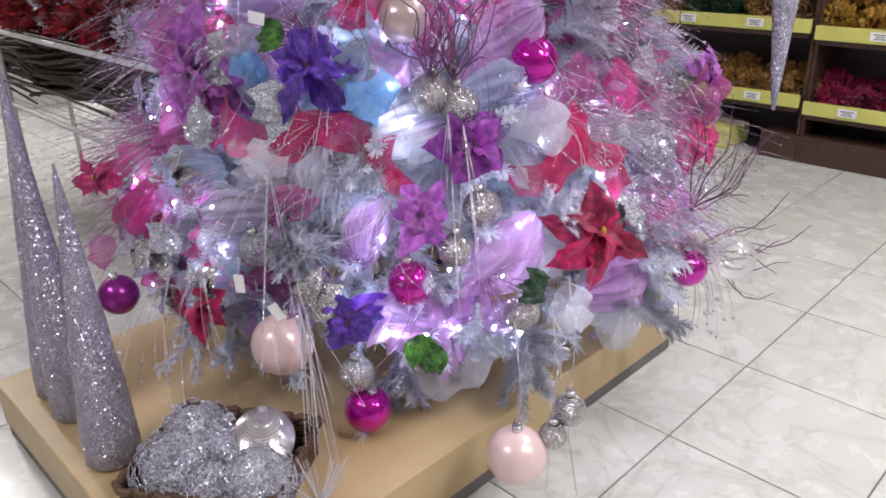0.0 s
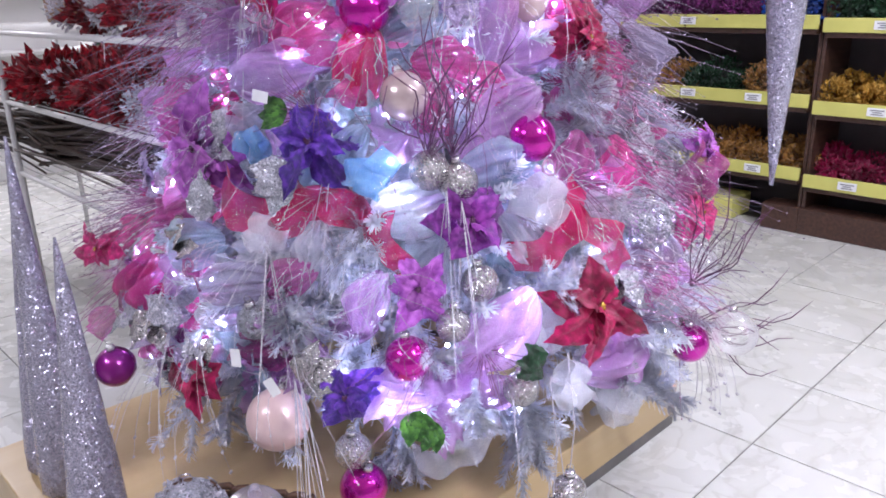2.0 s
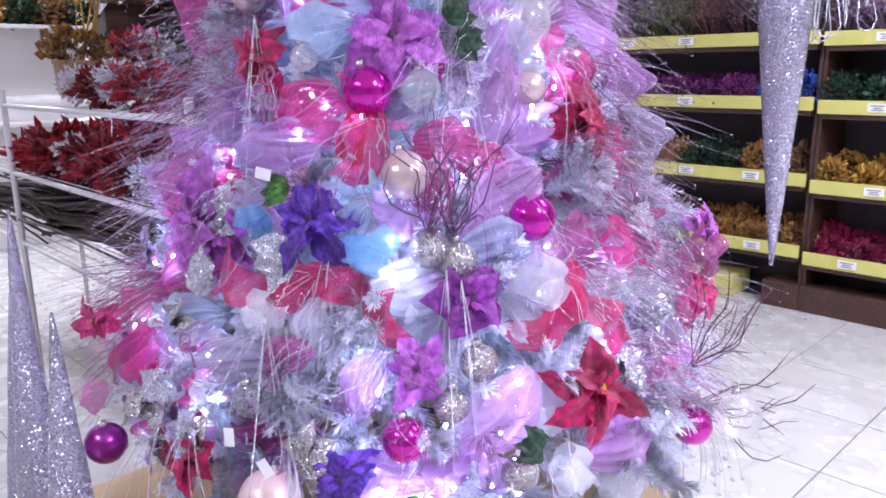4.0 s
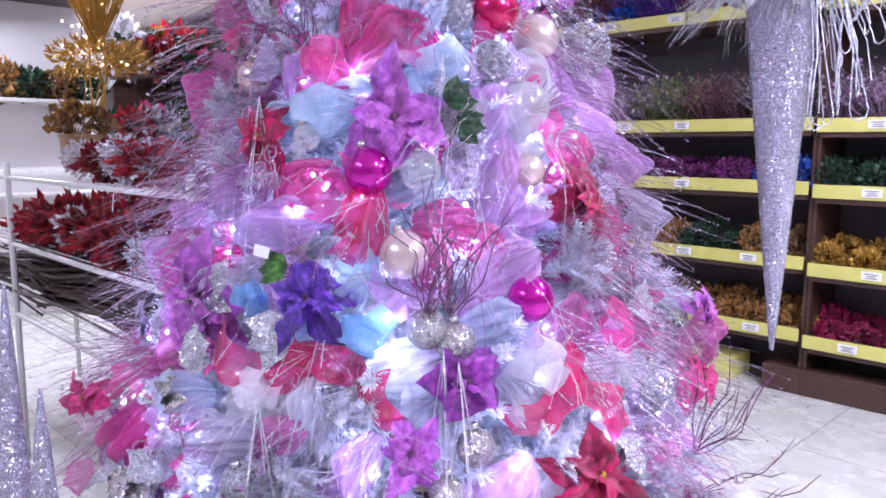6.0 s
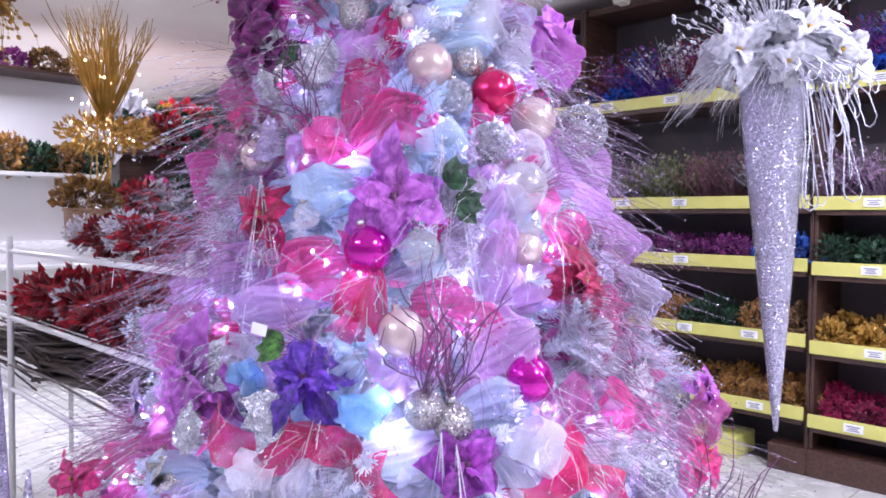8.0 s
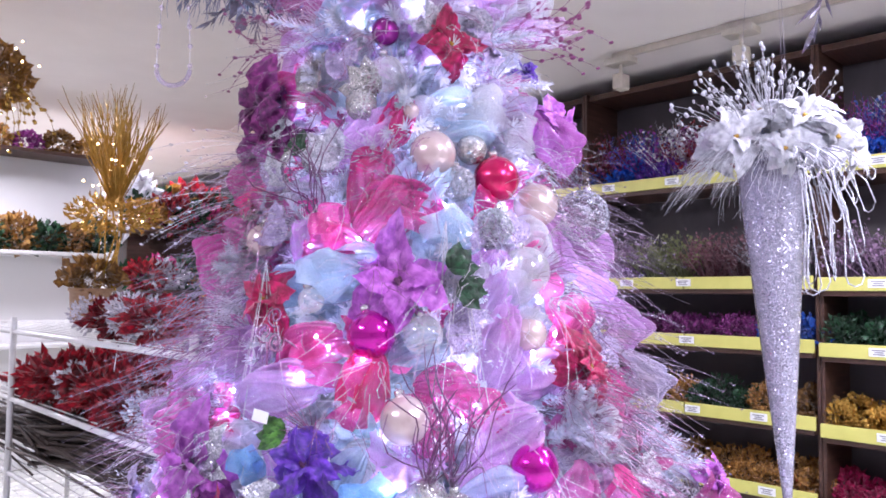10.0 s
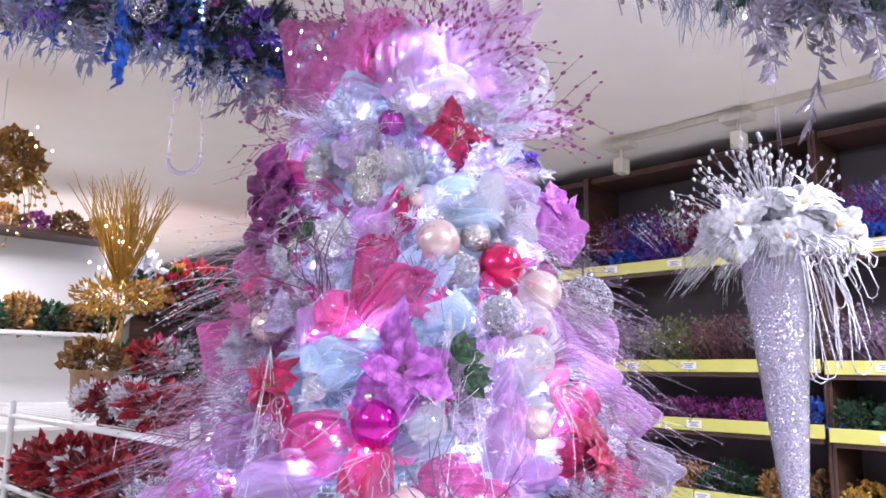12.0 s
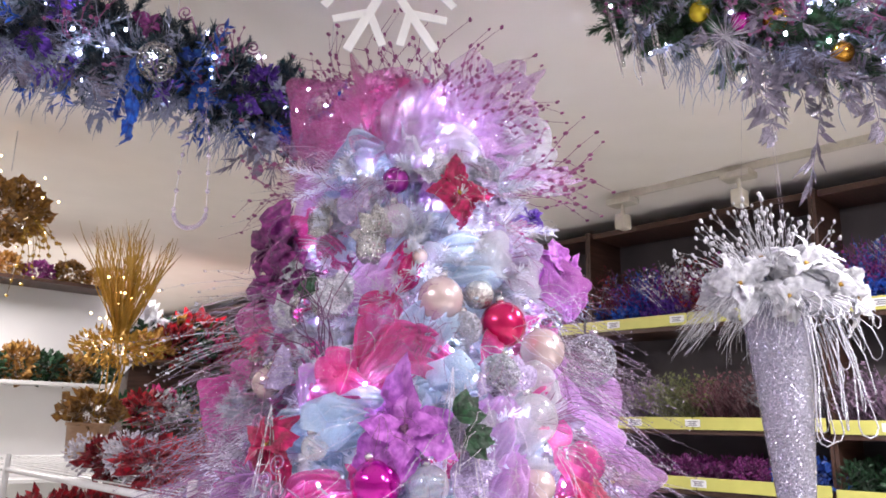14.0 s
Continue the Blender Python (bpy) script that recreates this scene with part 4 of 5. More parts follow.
def ribbon(kind, colour, size, m, seed):
    key = (kind, colour, round(size, 2), seed % 5)
    if kind == "bow":
        t = thing("ribbon_bow", RIBBON_LABEL[colour] + " tied in loops on the tree", "ribbon", m, "ribbons on the tree")
        if key not in RIBBON_CACHE:
            RIBBON_CACHE[key] = bow(size, seed % 3, SHEERS[colour])
        for me in RIBBON_CACHE[key]:
            part("loop", me, None, t)
        return t
    form = {"ruffle": " gathered into a ruffle", "band": " wound as a band", "puff": " billowing in a fold"}[kind]
    name = {"ruffle": "ribbon_ruffle", "band": "ribbon_band", "puff": "ribbon_fold"}[kind]
    label = RIBBON_LABEL[colour] + form + " on the tree"
    if kind == "ruffle":
        if key not in RIBBON_CACHE:
            RIBBON_CACHE[key] = ruffle(size, seed % 5).mesh(kind, SHEERS[colour])
        return tagged(part(name, RIBBON_CACHE[key], None, None, "", m), label, "ribbon", "ribbons on the tree")
    if key not in RIBBON_CACHE:
        geo, rows = puff(size, seed % 5) if kind == "puff" else band(size * 2.4, size * .85, seed % 3)
        RIBBON_CACHE[key] = geo.mesh("net", SHEERS[colour]), rim_wire(rows, 0, .0009), rim_wire(rows, -1, .0009)
    t = thing(name, label, "ribbon", m, "ribbons on the tree")
    for piece, me in zip(("net", "rim_wire", "rim_wire"), RIBBON_CACHE[key]):
        part(piece, me, None, t)
    return t


PUFF_ROWS_A = (
    (-27, 1.24, 0.62, 0.117, "lilac", 10), (-20, 1.33, 0.58, 0.095, "pink", 20), (-6, 1.26, 0.61, 0.099, "red", 80), (14, 1.26, 0.6, 0.08, "pink", 0), (21, 1.2, 0.63, 0.074, "pink", -30), (-61, 1.11, 0.66, 0.109, "rose", 75),
    (-46, 0.92, 0.74, 0.103, "rose", 20), (5, 0.95, 0.73, 0.104, "white", 15), (-13, 0.85, 0.77, 0.072, "white", 80), (-41, 0.81, 0.78, 0.101, "blue", 20), (-72, 0.72, 0.85, 0.11, "pink", 40), (-59, 0.63, 0.84, 0.12, "pink", 70),
    (-67, 0.52, 0.97, 0.075, "rose", 30), (-27, 0.74, 0.81, 0.122, "grey", 10), (-17, 0.78, 0.8, 0.073, "rose", 30), (18, 0.66, 0.84, 0.112, "lilac", 40),
)
PUFF_ROWS_B = (
    (57, 0.71, 0.82, 0.108, "grey", 80), (79, 0.73, 0.89, 0.096, "pink", 60), (69, 0.57, 0.86, 0.092, "lilac", 60), (22, 1.01, 0.7, 0.107, "blue", 10), (39, 0.99, 0.71, 0.092, "rose", 60), (26, 1.14, 0.66, 0.102, "lilac", 30),
    (41, 0.52, 0.87, 0.109, "lilac", 10), (54, 1.13, 0.66, 0.09, "white", 40), (-3, 0.74, 0.81, 0.078, "lilac", 70), (77, 0.89, 0.91, 0.101, "rose", 75), (81, 0.85, 0.77, 0.131, "grey", 20), (-20, 0.64, 0.84, 0.093, "plum", 20),
    (48, 0.89, 0.75, 0.074, "white", 0), (-7, 1.07, 0.68, 0.066, "blue", 60), (-10, 1.76, 0.42, 0.11, "crimson", 75), (5, 1.69, 0.45, 0.108, "pink", -20),
)
PUFF_ROWS_C = (
    (-73, 1.78, 0.45, 0.126, "rose", 80), (-72, 1.56, 0.56, 0.116, "rose", 40), (-20, 1.6, 0.48, 0.087, "pink", 0), (-16, 1.53, 0.5, 0.128, "blue", 0), (-21, 1.34, 0.57, 0.09, "pink", 30), (-44, 1.33, 0.58, 0.111, "lilac", 20),
    (-64, 1.22, 0.62, 0.111, "lilac", 30), (17, 1.62, 0.47, 0.094, "blue", 0), (28, 1.48, 0.52, 0.115, "lilac", 60), (80, 1.56, 0.52, 0.188, "lilac", -55), (47, 1.58, 0.49, 0.107, "white", 60), (58, 1.39, 0.56, 0.109, "pink", 60),
    (70, 1.18, 0.64, 0.089, "pink", 50), (29, 1.35, 0.57, 0.106, "lilac", 70), (25, 1.95, 0.36, 0.129, "blue", 0), (-13, 1.91, 0.38, 0.097, "lilac", 40),
)
PUFF_ROWS_D = (
    (79, 1.39, 0.66, 0.101, "lilac", -60), (-72, 1.1, 0.71, 0.099, "lilac", 40), (78, 1.24, 0.73, 0.1, "grey", -50), (8, 1.34, 0.57, 0.082, "blue", 20), (-42, 2.47, 0.25, 0.197, "rose", 30), (-68, 2.49, 0.35, 0.138, "rose", 60),
    (8, 2.38, 0.27, 0.18, "lilac", 80), (78, 2.56, 0.26, 0.209, "lilac", 30), (82, 2.42, 0.36, 0.14, "white", -40), (67, 2.66, 0.18, 0.133, "lilac", 60), (-35, 2.3, 0.28, 0.121, "blue", 10), (20, 2.29, 0.28, 0.136, "white", 0),
    (-74, 2.11, 0.36, 0.09, "pink", 20), (-75, 2.22, 0.34, 0.11, "lilac", 40), (-2, 1.95, 0.37, 0.079, "crimson", 70), (-2, 1.7, 0.44, 0.11, "pink", 40),
)
PUFF_ROWS_E = (
    (-73, 1.78, 0.46, 0.12, "rose", 70), (80, 1.95, 0.46, 0.115, "orchid", -60), (9, 1.76, 0.43, 0.112, "blue", 50), (34, 2.02, 0.35, 0.106, "white", 10), (55, 2, 0.35, 0.118, "grey", -20), (47, 1.62, 0.47, 0.092, "white", 0),
    (-73, 1.59, 0.52, 0.101, "rose", 60), (-14, 2.45, 0.26, 0.139, "pink", 80),
)
BAND_ROWS_A = (
    (-22, 0.95, 0.77, 0.139, "red", -12), (-9, 0.95, 0.77, 0.103, "red", -32), (1, 0.87, 0.8, 0.076, "red", -75), (30, 0.87, 0.8, 0.121, "red", 35), (39, 0.83, 0.82, 0.105, "red", -50), (11, 0.37, 0.85, 0.109, "white", 12),
    (-17, 1.31, 0.62, 0.079, "pink", -35), (30, 1.72, 0.48, 0.073, "crimson", 50), (-7, 1.25, 0.65, 0.079, "pink", 65), (49, 1.44, 0.58, 0.09, "pink", -70), (33, 1.96, 0.4, 0.174, "white", -8),
)
BOW_ROWS_A = (
    (-21, 0.89, 0.79, 0.05, "white"), (28, 0.93, 0.76, 0.067, "white"), (-2, 1.02, 0.73, 0.058, "azure"), (-27, 1.08, 0.71, 0.043, "azure"), (28, 0.51, 0.9, 0.054, "white"), (44, 0.37, 0.84, 0.064, "white"),
    (59, 0.13, 0.69, 0.059, "white"), (-19, 1.65, 0.49, 0.057, "pink"), (15, 1.65, 0.49, 0.06, "blue"), (-18, 1.52, 0.54, 0.063, "blue"),
)


def towards_aisle(d, ang):
    """Turn an outward direction partly to the aisle, as the shop dressed the tree's front."""
    return d + Vector((0, -.9 * min(1, abs(ang) / 60), 0)) if abs(ang) < 100 else d


for k, (ang, z, r, size, colour, spin) in enumerate(PUFF_ROWS_A + PUFF_ROWS_B + PUFF_ROWS_C + PUFF_ROWS_D + PUFF_ROWS_E):
    p, d = on_tree(ang, z, -.01, 10, radius=r)
    colour = colour + "_tulle" if z > 2.28 and colour in ("rose", "lilac") else colour
    ribbon("puff", colour, size * 1.05, frame_along(p, towards_aisle(d, ang), spin), k)
for k, (ang, z, r, size, colour, spin) in enumerate(BAND_ROWS_A):
    p, d = on_tree(ang, z, 0, 8, radius=r)
    ribbon("band", colour, size / 1.15, frame_along(p, towards_aisle(d, ang), spin), k)
for k, (ang, z, r, size, colour) in enumerate(BOW_ROWS_A):
    p, d = on_tree(ang, z, -.02, 10, radius=r)
    ribbon("bow", colour, size * 1.35, frame_along(p, towards_aisle(d, ang), rnd.uniform(0, 360)), k)
for k in range(300):
    z = .46 + 2.0 * ((k + rnd.random()) / 300) ** 1.2
    ang = rnd.uniform(-100, 100) if rnd.random() < .84 else rnd.uniform(100, 260)
    if abs(ang) < 38:
        colour = rnd.choice(("lilac", "white", "blue", "white", "lilac", "lilac", "pink"))
    else:
        colour = rnd.choice(("rose", "pink", "rose", "lilac", "orchid", "grey", "crimson") if ang < 0 else ("pink", "lilac", "grey", "lilac", "rose", "white"))
    if z > 1.65 and abs(ang) < 60:
        colour = rnd.choice(("blue", "white", "lilac", "lilac", "pink", "grey"))
    p, d = on_tree(ang, z, rnd.uniform(-.09, -.03), rnd.uniform(-8, 28))
    kind = ("puff", "ruffle", "ruffle", "puff", "bow")[k % 5]
    ribbon(kind, colour, rnd.choice((.07, .09, .11)) * (1 if z < 1.7 else .8) * (.7 if kind == "bow" else 1), frame_along(p, towards_aisle(d, ang), rnd.uniform(0, 360)), k)
# the crown of net round the top
for ang, z, r, size, colour in ((-58, 2.44, .24, .18, "rose"), (-34, 2.40, .26, .15, "rose"), (-14, 2.36, .27, .13, "lilac"), (28, 2.40, .26, .15, "lilac"), (50, 2.42, .26, .17, "lilac"), (72, 2.36, .28, .17, "lilac"), (85, 2.34, .32, .14, "white"), (-84, 2.40, .28, .18, "rose"), (12, 2.33, .28, .11, "white"), (130, 2.4, .18, .15, "pink"), (180, 2.4, .18, .15, "lilac"),
                                (-140, 2.42, .18, .15, "pink"), (-40, 2.55, .12, .13, "pink"), (40, 2.53, .12, .13, "lilac")):
    p, d = on_tree(ang, z, 0, 30, radius=r)
    ribbon("ruffle", colour + "_tulle" if colour in ("rose", "lilac") else colour, size, frame_along(p, d, rnd.uniform(0, 360)), int(z * 100))


# sprays of tinsel strands, beads and twigs; in their own frame y is up
def spray(n, length, spread, droop, seed, thick=.0013, bead=0.0, curl=0.0, beads_each=1):
    r = random.Random(seed)
    g = Geo()
    for _ in range(n):
        a, s = r.uniform(0, 6.3), spread * math.sqrt(r.random())
        d = Vector((math.sin(s) * math.cos(a), math.sin(s) * math.sin(a), math.cos(s)))
        ln = length * r.uniform(.6, 1.05)
        ph = r.uniform(0, 6)
        pts = []
        for i in range(8):
            t = i / 7
            w = curl * ln * t
            pts.append(d * ln * t + Vector((w * math.sin(7 * t + ph), -droop * ln * t * t + w * math.cos(6 * t + ph), 0)))
        g.tube(pts, [thick] * 7 + [thick * .4], 3)
        if bead:
            for b in range(beads_each):
                q = pts[-1 - b]
                g.ball(q, bead * r.uniform(.7, 1.2), 6, 4, 1.5)
    return g


PLUM_BERRY = plain("plum_berry", (0.28, 0.07, 0.19), (0.18, 0.04, 0.12), rough=0.35, relief=0.0)
SPRAYS = {
    "fine": (spray(20, .40, .55, .35, 1, .0009), HAIR, "spray of fine silver tinsel strands"),
    "hair": (spray(20, .44, .60, .55, 11, .0008, .0022, .04, 3), HAIR, "spray of hair-thin silver-mauve strands with tiny beads"),
    "wisp": (spray(9, .24, .75, .7, 12, .0007, .0018, .10, 3), STRAND, "few loose silver strands with tiny beads"),
    "pinkwisp": (spray(9, .22, .75, .6, 13, .0008, .0018, .12, 2), PINK_STRAND, "few loose mauve strands"),
    "mauve": (spray(22, .36, .5, .3, 2, .0013, curl=.06), PINK_STRAND, "spray of mauve tinsel strands"),
    "bead": (spray(8, .34, .5, .45, 3, .0009, .0036, 0, 2), STRAND, "spray of silver strands with oval beads"),
    "drop": (spray(5, .46, .26, 0, 4, .0013), STRAND, "hanging tassel of long silver strands"),
    "twig": (spray(12, .30, .60, -.15, 5, .0019, curl=.12), PLUM_STRAND, "dark plum twig spray"),
    "tuft": (spray(44, .13, .8, .1, 6, .0010), STRAND, "tuft of short silver tinsel"),
    "pinktuft": (spray(40, .15, .8, .1, 7, .0012), PINK_STRAND, "tuft of short mauve tinsel"),
    "berry": (spray(11, .40, .65, .05, 8, .0013, .0055, .16, 4), PLUM_BERRY, "spray of mauve twigs with small berries"),
    "seed": (spray(7, .26, .35, .7, 9, .0010, .0055), STRAND, "spray of fine strands with glass seeds"),
}
SPRAY_MESH = {}


def put_spray(kind, m, where="on the tree", group="sprays on the tree"):
    geo, material, label = SPRAYS[kind]
    if kind not in SPRAY_MESH:
        SPRAY_MESH[kind] = geo.mesh("tinsel_spray", material, smooth=False)
    return tagged(part("tinsel_spray", SPRAY_MESH[kind], None, None, "", m), label + " " + where, "tinsel spray", group, "stuff" if "tuft" in kind else "")


for k in range(44):
    sign = -1 if k % 2 else 1
    z = .62 + 1.15 * ((k // 2) / 21)
    ang = sign * rnd.uniform(48, 112)
    p, d = on_tree(ang, z + rnd.uniform(-.05, .05), -.12, rnd.uniform(-12, 22))
    put_spray(rnd.choice(("hair", "fine", "mauve", "bead", "mauve")), frame_along(p, d, rnd.uniform(-25, 25)))
for k in range(26):
    sign = -1 if k % 2 else 1
    z = .66 + 1.15 * ((k // 2) / 12)
    p, d = on_tree(sign * rnd.uniform(42, 110), z + rnd.uniform(-.05, .05), -.14, rnd.uniform(-5, 30))
    put_spray("hair", frame_along(p, d, rnd.uniform(-20, 20)))
for k in range(44):
    z = .45 + 1.95 * rnd.random()
    ang = rnd.uniform(-95, 95)
    p, d = on_tree(ang, z, -.03, rnd.uniform(-10, 25))
    put_spray(rnd.choice(("tuft", "pinktuft", "pinktuft", "tuft")), frame_along(p, d, rnd.uniform(-40, 40)))
for ang, z, r, kind, lift, spin in ((8, 1.06, .74, "twig", 55, 0), (12, 1.06, .74, "twig", 50, 30), (-24, 1.66, .48, "twig", 50, 20), (62, .62, .92, "twig", 55, -20), (66, .48, .92, "twig", -5, 0), (70, .45, .92, "seed", -30, 0), (64, .45, .92, "seed", -40, 10), (-38, .62, .90, "bead", -35, 0),
                                    (-30, .66, .90, "bead", -50, 0), (-70, 1.75, .45, "bead", 15, 0), (-75, 1.9, .42, "bead", 20, 0)):
    p, d = on_tree(ang, z, 0, lift, radius=r)
    put_spray(kind, frame_along(p, d, spin))
for k in range(90):
    ang = rnd.uniform(-85, 85)
    p, d = on_tree(ang, .55 + 1.75 * rnd.random() ** 1.1, rnd.uniform(-.02, .03), rnd.uniform(-30, 40))
    put_spray("wisp" if k % 3 else "pinkwisp", frame_along(p, d + Vector((rnd.uniform(-.7, .7), 0, 0)), rnd.uniform(-60, 60)))
# long strands that hang straight down in front
for ang, z, r in ((10, 1.0, .80), (12, .98, .82), (-12, .62, .95), (-11, .60, .95), (14, 1.66, .54), (17, 1.62, .55), (-18, .90, .84), (-9, 1.12, .72), (24, .42, .95), (-33, 1.56, .58), (44, .98, .78)):
    p, d = on_tree(ang, z, .01, 0, radius=r)
    put_spray("drop", frame_along(p, Vector((d.x * .12, d.y * .12, -1)), rnd.uniform(0, 360)))
for k in range(15):
    p, d = on_tree(-130 + 21 * k, 2.48, 0, rnd.uniform(8, 50), radius=.12)
    put_spray("berry", frame_along(p, d, rnd.uniform(-30, 30)))
for ang in (60, 80, -85):
    p, d = on_tree(ang, 2.26, 0, 10, radius=.28)
    put_spray("berry", frame_along(p, d, 0))


def curl_pick(size, seed):
    g = Geo()
    pts = [(size * (.3 * t) * math.cos(12 * t), size * (.3 * t) * math.sin(12 * t), 0) for t in [i / 24 for i in range(4, 25)]]
    x, y, _ = pts[-1]
    pts += [(x + size * .05 * i, y - size * .22 * i, -size * .1 * i) for i in range(1, 5)]
    g.tube(pts, .0032, 5)
    return g


CURL = curl_pick(.09, 1).mesh("curl_pick", PINK_STRAND)
for ang, z in ((-62, 2.03), (-58, 2.0), (-30, 1.38), (-28, 1.42), (-26, 1.36), (-40, 1.52), (30, 1.02), (66, 1.2), (64, 1.1), (-60, .62), (-66, .66), (-52, 1.66), (58, 1.42), (-35, .80)):
    p, d = on_tree(ang, z, .06, 10)
    tagged(part("curl_pick", CURL, None, None, "", frame_along(p, d, rnd.uniform(-60, 60))), "mauve glittered wire curl on the tree", "wire curl", "wire curls on the tree")

# baubles that hang below the branches, each on a thread
for x, y, z, r, kind in ((.139, 1.411, .251, .07, "pale"), (.264, 1.453, .343, .039, "sil"), (.224, 1.43, .29, .033, "sil")):
    b = bauble(kind, r, Vector((x, y, z)))
    g = Geo()
    g.tube([(0, 0, r + .02), (.01, .02, .16), (.0, .09, .30)], .0014, 4)
    part("thread", g, STRAND, b, "thin silver thread")

# glittered leaf picks
GLITTER_LEAF = [petal_geo(.11, .034, k).mesh("leaf", m_) for k, m_ in ((6, SILVER_FINE), (7, LACE), (8, glitter("lilac_glitter", (0.62, 0.52, 0.80), 420, 0.8, 0.4, 0.55)))]
for k in range(46):
    z = .46 + 1.75 * rnd.random() ** 1.2
    ang = rnd.choice((-1, 1)) * rnd.uniform(8, 92)
    p, d = on_tree(ang, z, rnd.uniform(.01, .05), rnd.uniform(-10, 30))
    pick = thing("glitter_leaf_pick", "silver-lilac glittered leaf pick on the tree", "leaf pick", frame_along(p, d, rnd.uniform(0, 360)), "leaf picks on the tree")
    for i, turn in enumerate((-34, 0, 38)):
        part("leaf", GLITTER_LEAF[(k + i) % 3 if k % 4 == 0 else k % 3], None, pick, m=pose(0, 0, 0, rnd.uniform(0, 40), 0, turn))

# price tags tied to the branches
for ang, z, r, spin in ((-20, .66, .93, 4), (-15, .60, .93, 35), (-22, 1.2, .70, 80), (-68, 1.28, .8, 40), (70, .70, .93, -10)):
    p, d = on_tree(ang, z, .04, 5, radius=r)
    tag = thing("price_tag", "small white paper price tag on a thread", "price tag", frame_along(p, d, spin), "price tags on the tree")
    g = Geo()
    g.box((-.013, -.021, 0), (.013, .021, .0012), .0005)
    part("card", g, PAPER, tag, smooth=False)
    g = Geo()
    g.tube([(0, .019, .001), (.004, .04, .0), (0, .06, -.01)], .0008, 3)
    part("thread", g, STEM, tag)

# topper: a clear faceted lantern
topper = thing("tree_topper", "clear acrylic lantern with a pointed roof on the tree top", "tree topper", pose(-.14, 2.13, 2.30, 0, 0, 20))
ACRYLIC = clear_plastic("frosted_acrylic", (.92, .88, .95), .25)
g = Geo()
g.lathe([(.035, 0), (.040, .03), (.040, .15), (.046, .155), (.046, .17)], 4)
part("lantern_body", g, ACRYLIC, topper, smooth=False)
g = Geo()
g.lathe([(.074, .171), (.07, .185), (.002, .27)], 4)
part("lantern_roof", g, ACRYLIC, topper, smooth=False)
g = Geo()
for k in range(7):
    g.lathe([(.022, .03 + .016 * k), (.025, .035 + .016 * k), (.022, .04 + .016 * k)], 12)
part("candle", g, WHITE_WIRE, topper)


# ---- standing on the platform ----
def glitter_cone(x, y, height, r, lean_x, lean_y, label):
    t = thing("glitter_cone", label, "cone tree", pose(x, y, P_Z, -lean_y, lean_x, rnd.uniform(0, 90)), "glitter cones on the platform")
    g = Geo()
    prof = [(r * .86, 0), (r, .012), (r * 1.02, .06)] + [(r * (1 - k / 12) ** .92 + .003, .06 + (height - .06) * k / 12) for k in range(1, 13)]
    g.lathe(prof, 28, wave=lambda i, a: 1 + .025 * math.sin(5 * a + i * 1.7) + .02 * math.sin(11 * a - i))
    part("cone", g, SILVER, t)
    g = Geo()
    g.lathe([(r * .8, -.0), (r * .84, .004), (r * .84, .011)], 28)
    part("base_disc", g, PAPER, t, "white card base")
    return t


glitter_cone(-1.02, 1.70, .93, .062, 3.6, 1.0, "tall silver glitter cone standing on the wooden platform")
glitter_cone(-.845, 1.51, .75, .066, 1.4, 1.0, "shorter silver glitter cone standing on the wooden platform")
glitter_cone(-1.12, 1.80, .74, .055, 3.0, 0, "silver glitter cone behind the tall one")

# wicker tray with silver ornaments
tray = thing("wicker_tray", "shallow dark brown wicker tray holding silver ornaments", "basket", pose(-.535, 1.40, P_Z, 0, 0, -12))
TW, TD, TH = .165, .14, .085
g = Geo()
g.box((-TW + .012, -TD + .012, .003), (TW - .012, TD - .012, .012), .002)
part("tray_floor", g, WICKER, tray, smooth=False)
corner = [(-TW, -TD), (TW, -TD), (TW, TD), (-TW, TD)]
for k in range(9):
    g = Geo()
    z = .006 + .0095 * k
    pts = []
    for (ax, ay), (bx, by) in zip(corner, corner[1:] + corner[:1]):
        n = 22
        for i in range(n):
            t = i / n
            nx, ny = (by - ay), -(bx - ax)
            ln = math.hypot(nx, ny)
            o = .004 * math.sin(math.pi * i + math.pi * k) + .012 * k / 9
            pts.append((ax + (bx - ax) * t + nx / ln * o + .003 * math.cos(i * math.pi + k * math.pi) * ny / ln, ay + (by - ay) * t + ny / ln * o, z))
    g.tube(pts + pts[:1], .0058, 5)
    part("weave", g, WICKER, tray)
g = Geo()
pts = []
for i in range(120):
    t = i / 120 * 4
    k = int(t)
    (ax, ay), (bx, by) = corner[k], corner[(k + 1) % 4]
    f_ = t - k
    pts.append(((ax + (bx - ax) * f_) * 1.08 + .006 * math.cos(i * 1.6), (ay + (by - ay) * f_) * 1.1 + .006 * math.cos(i * 1.6), .094 + .006 * math.sin(i * 1.6)))
g.tube(pts + pts[:1], .009, 6)
part("rim", g, WICKER, tray, "braided wicker rim")


def lace_ornament(seed, r):
    q = random.Random(seed)
    g = leaf_ball(r * .9, 40, r * .3, seed, .85, .5)
    g.ball((0, 0, r * .75), r * .82, 16, 10, .9)
    for _ in range(150):
        d = Vector((q.gauss(0, 1), q.gauss(0, 1), q.gauss(0, 1))).normalized()
        c = d * r * q.uniform(.8, 1.05)
        c.z = (c.z + r) * .8
        s = d.orthogonal().normalized()
        t = d.cross(s)
        k = r * q.uniform(.10, .17)
        g.tube([c + (s * math.cos(a) + t * math.sin(a)) * k for a in [i * math.tau / 8 for i in range(9)]], .0016, 3)
    return g


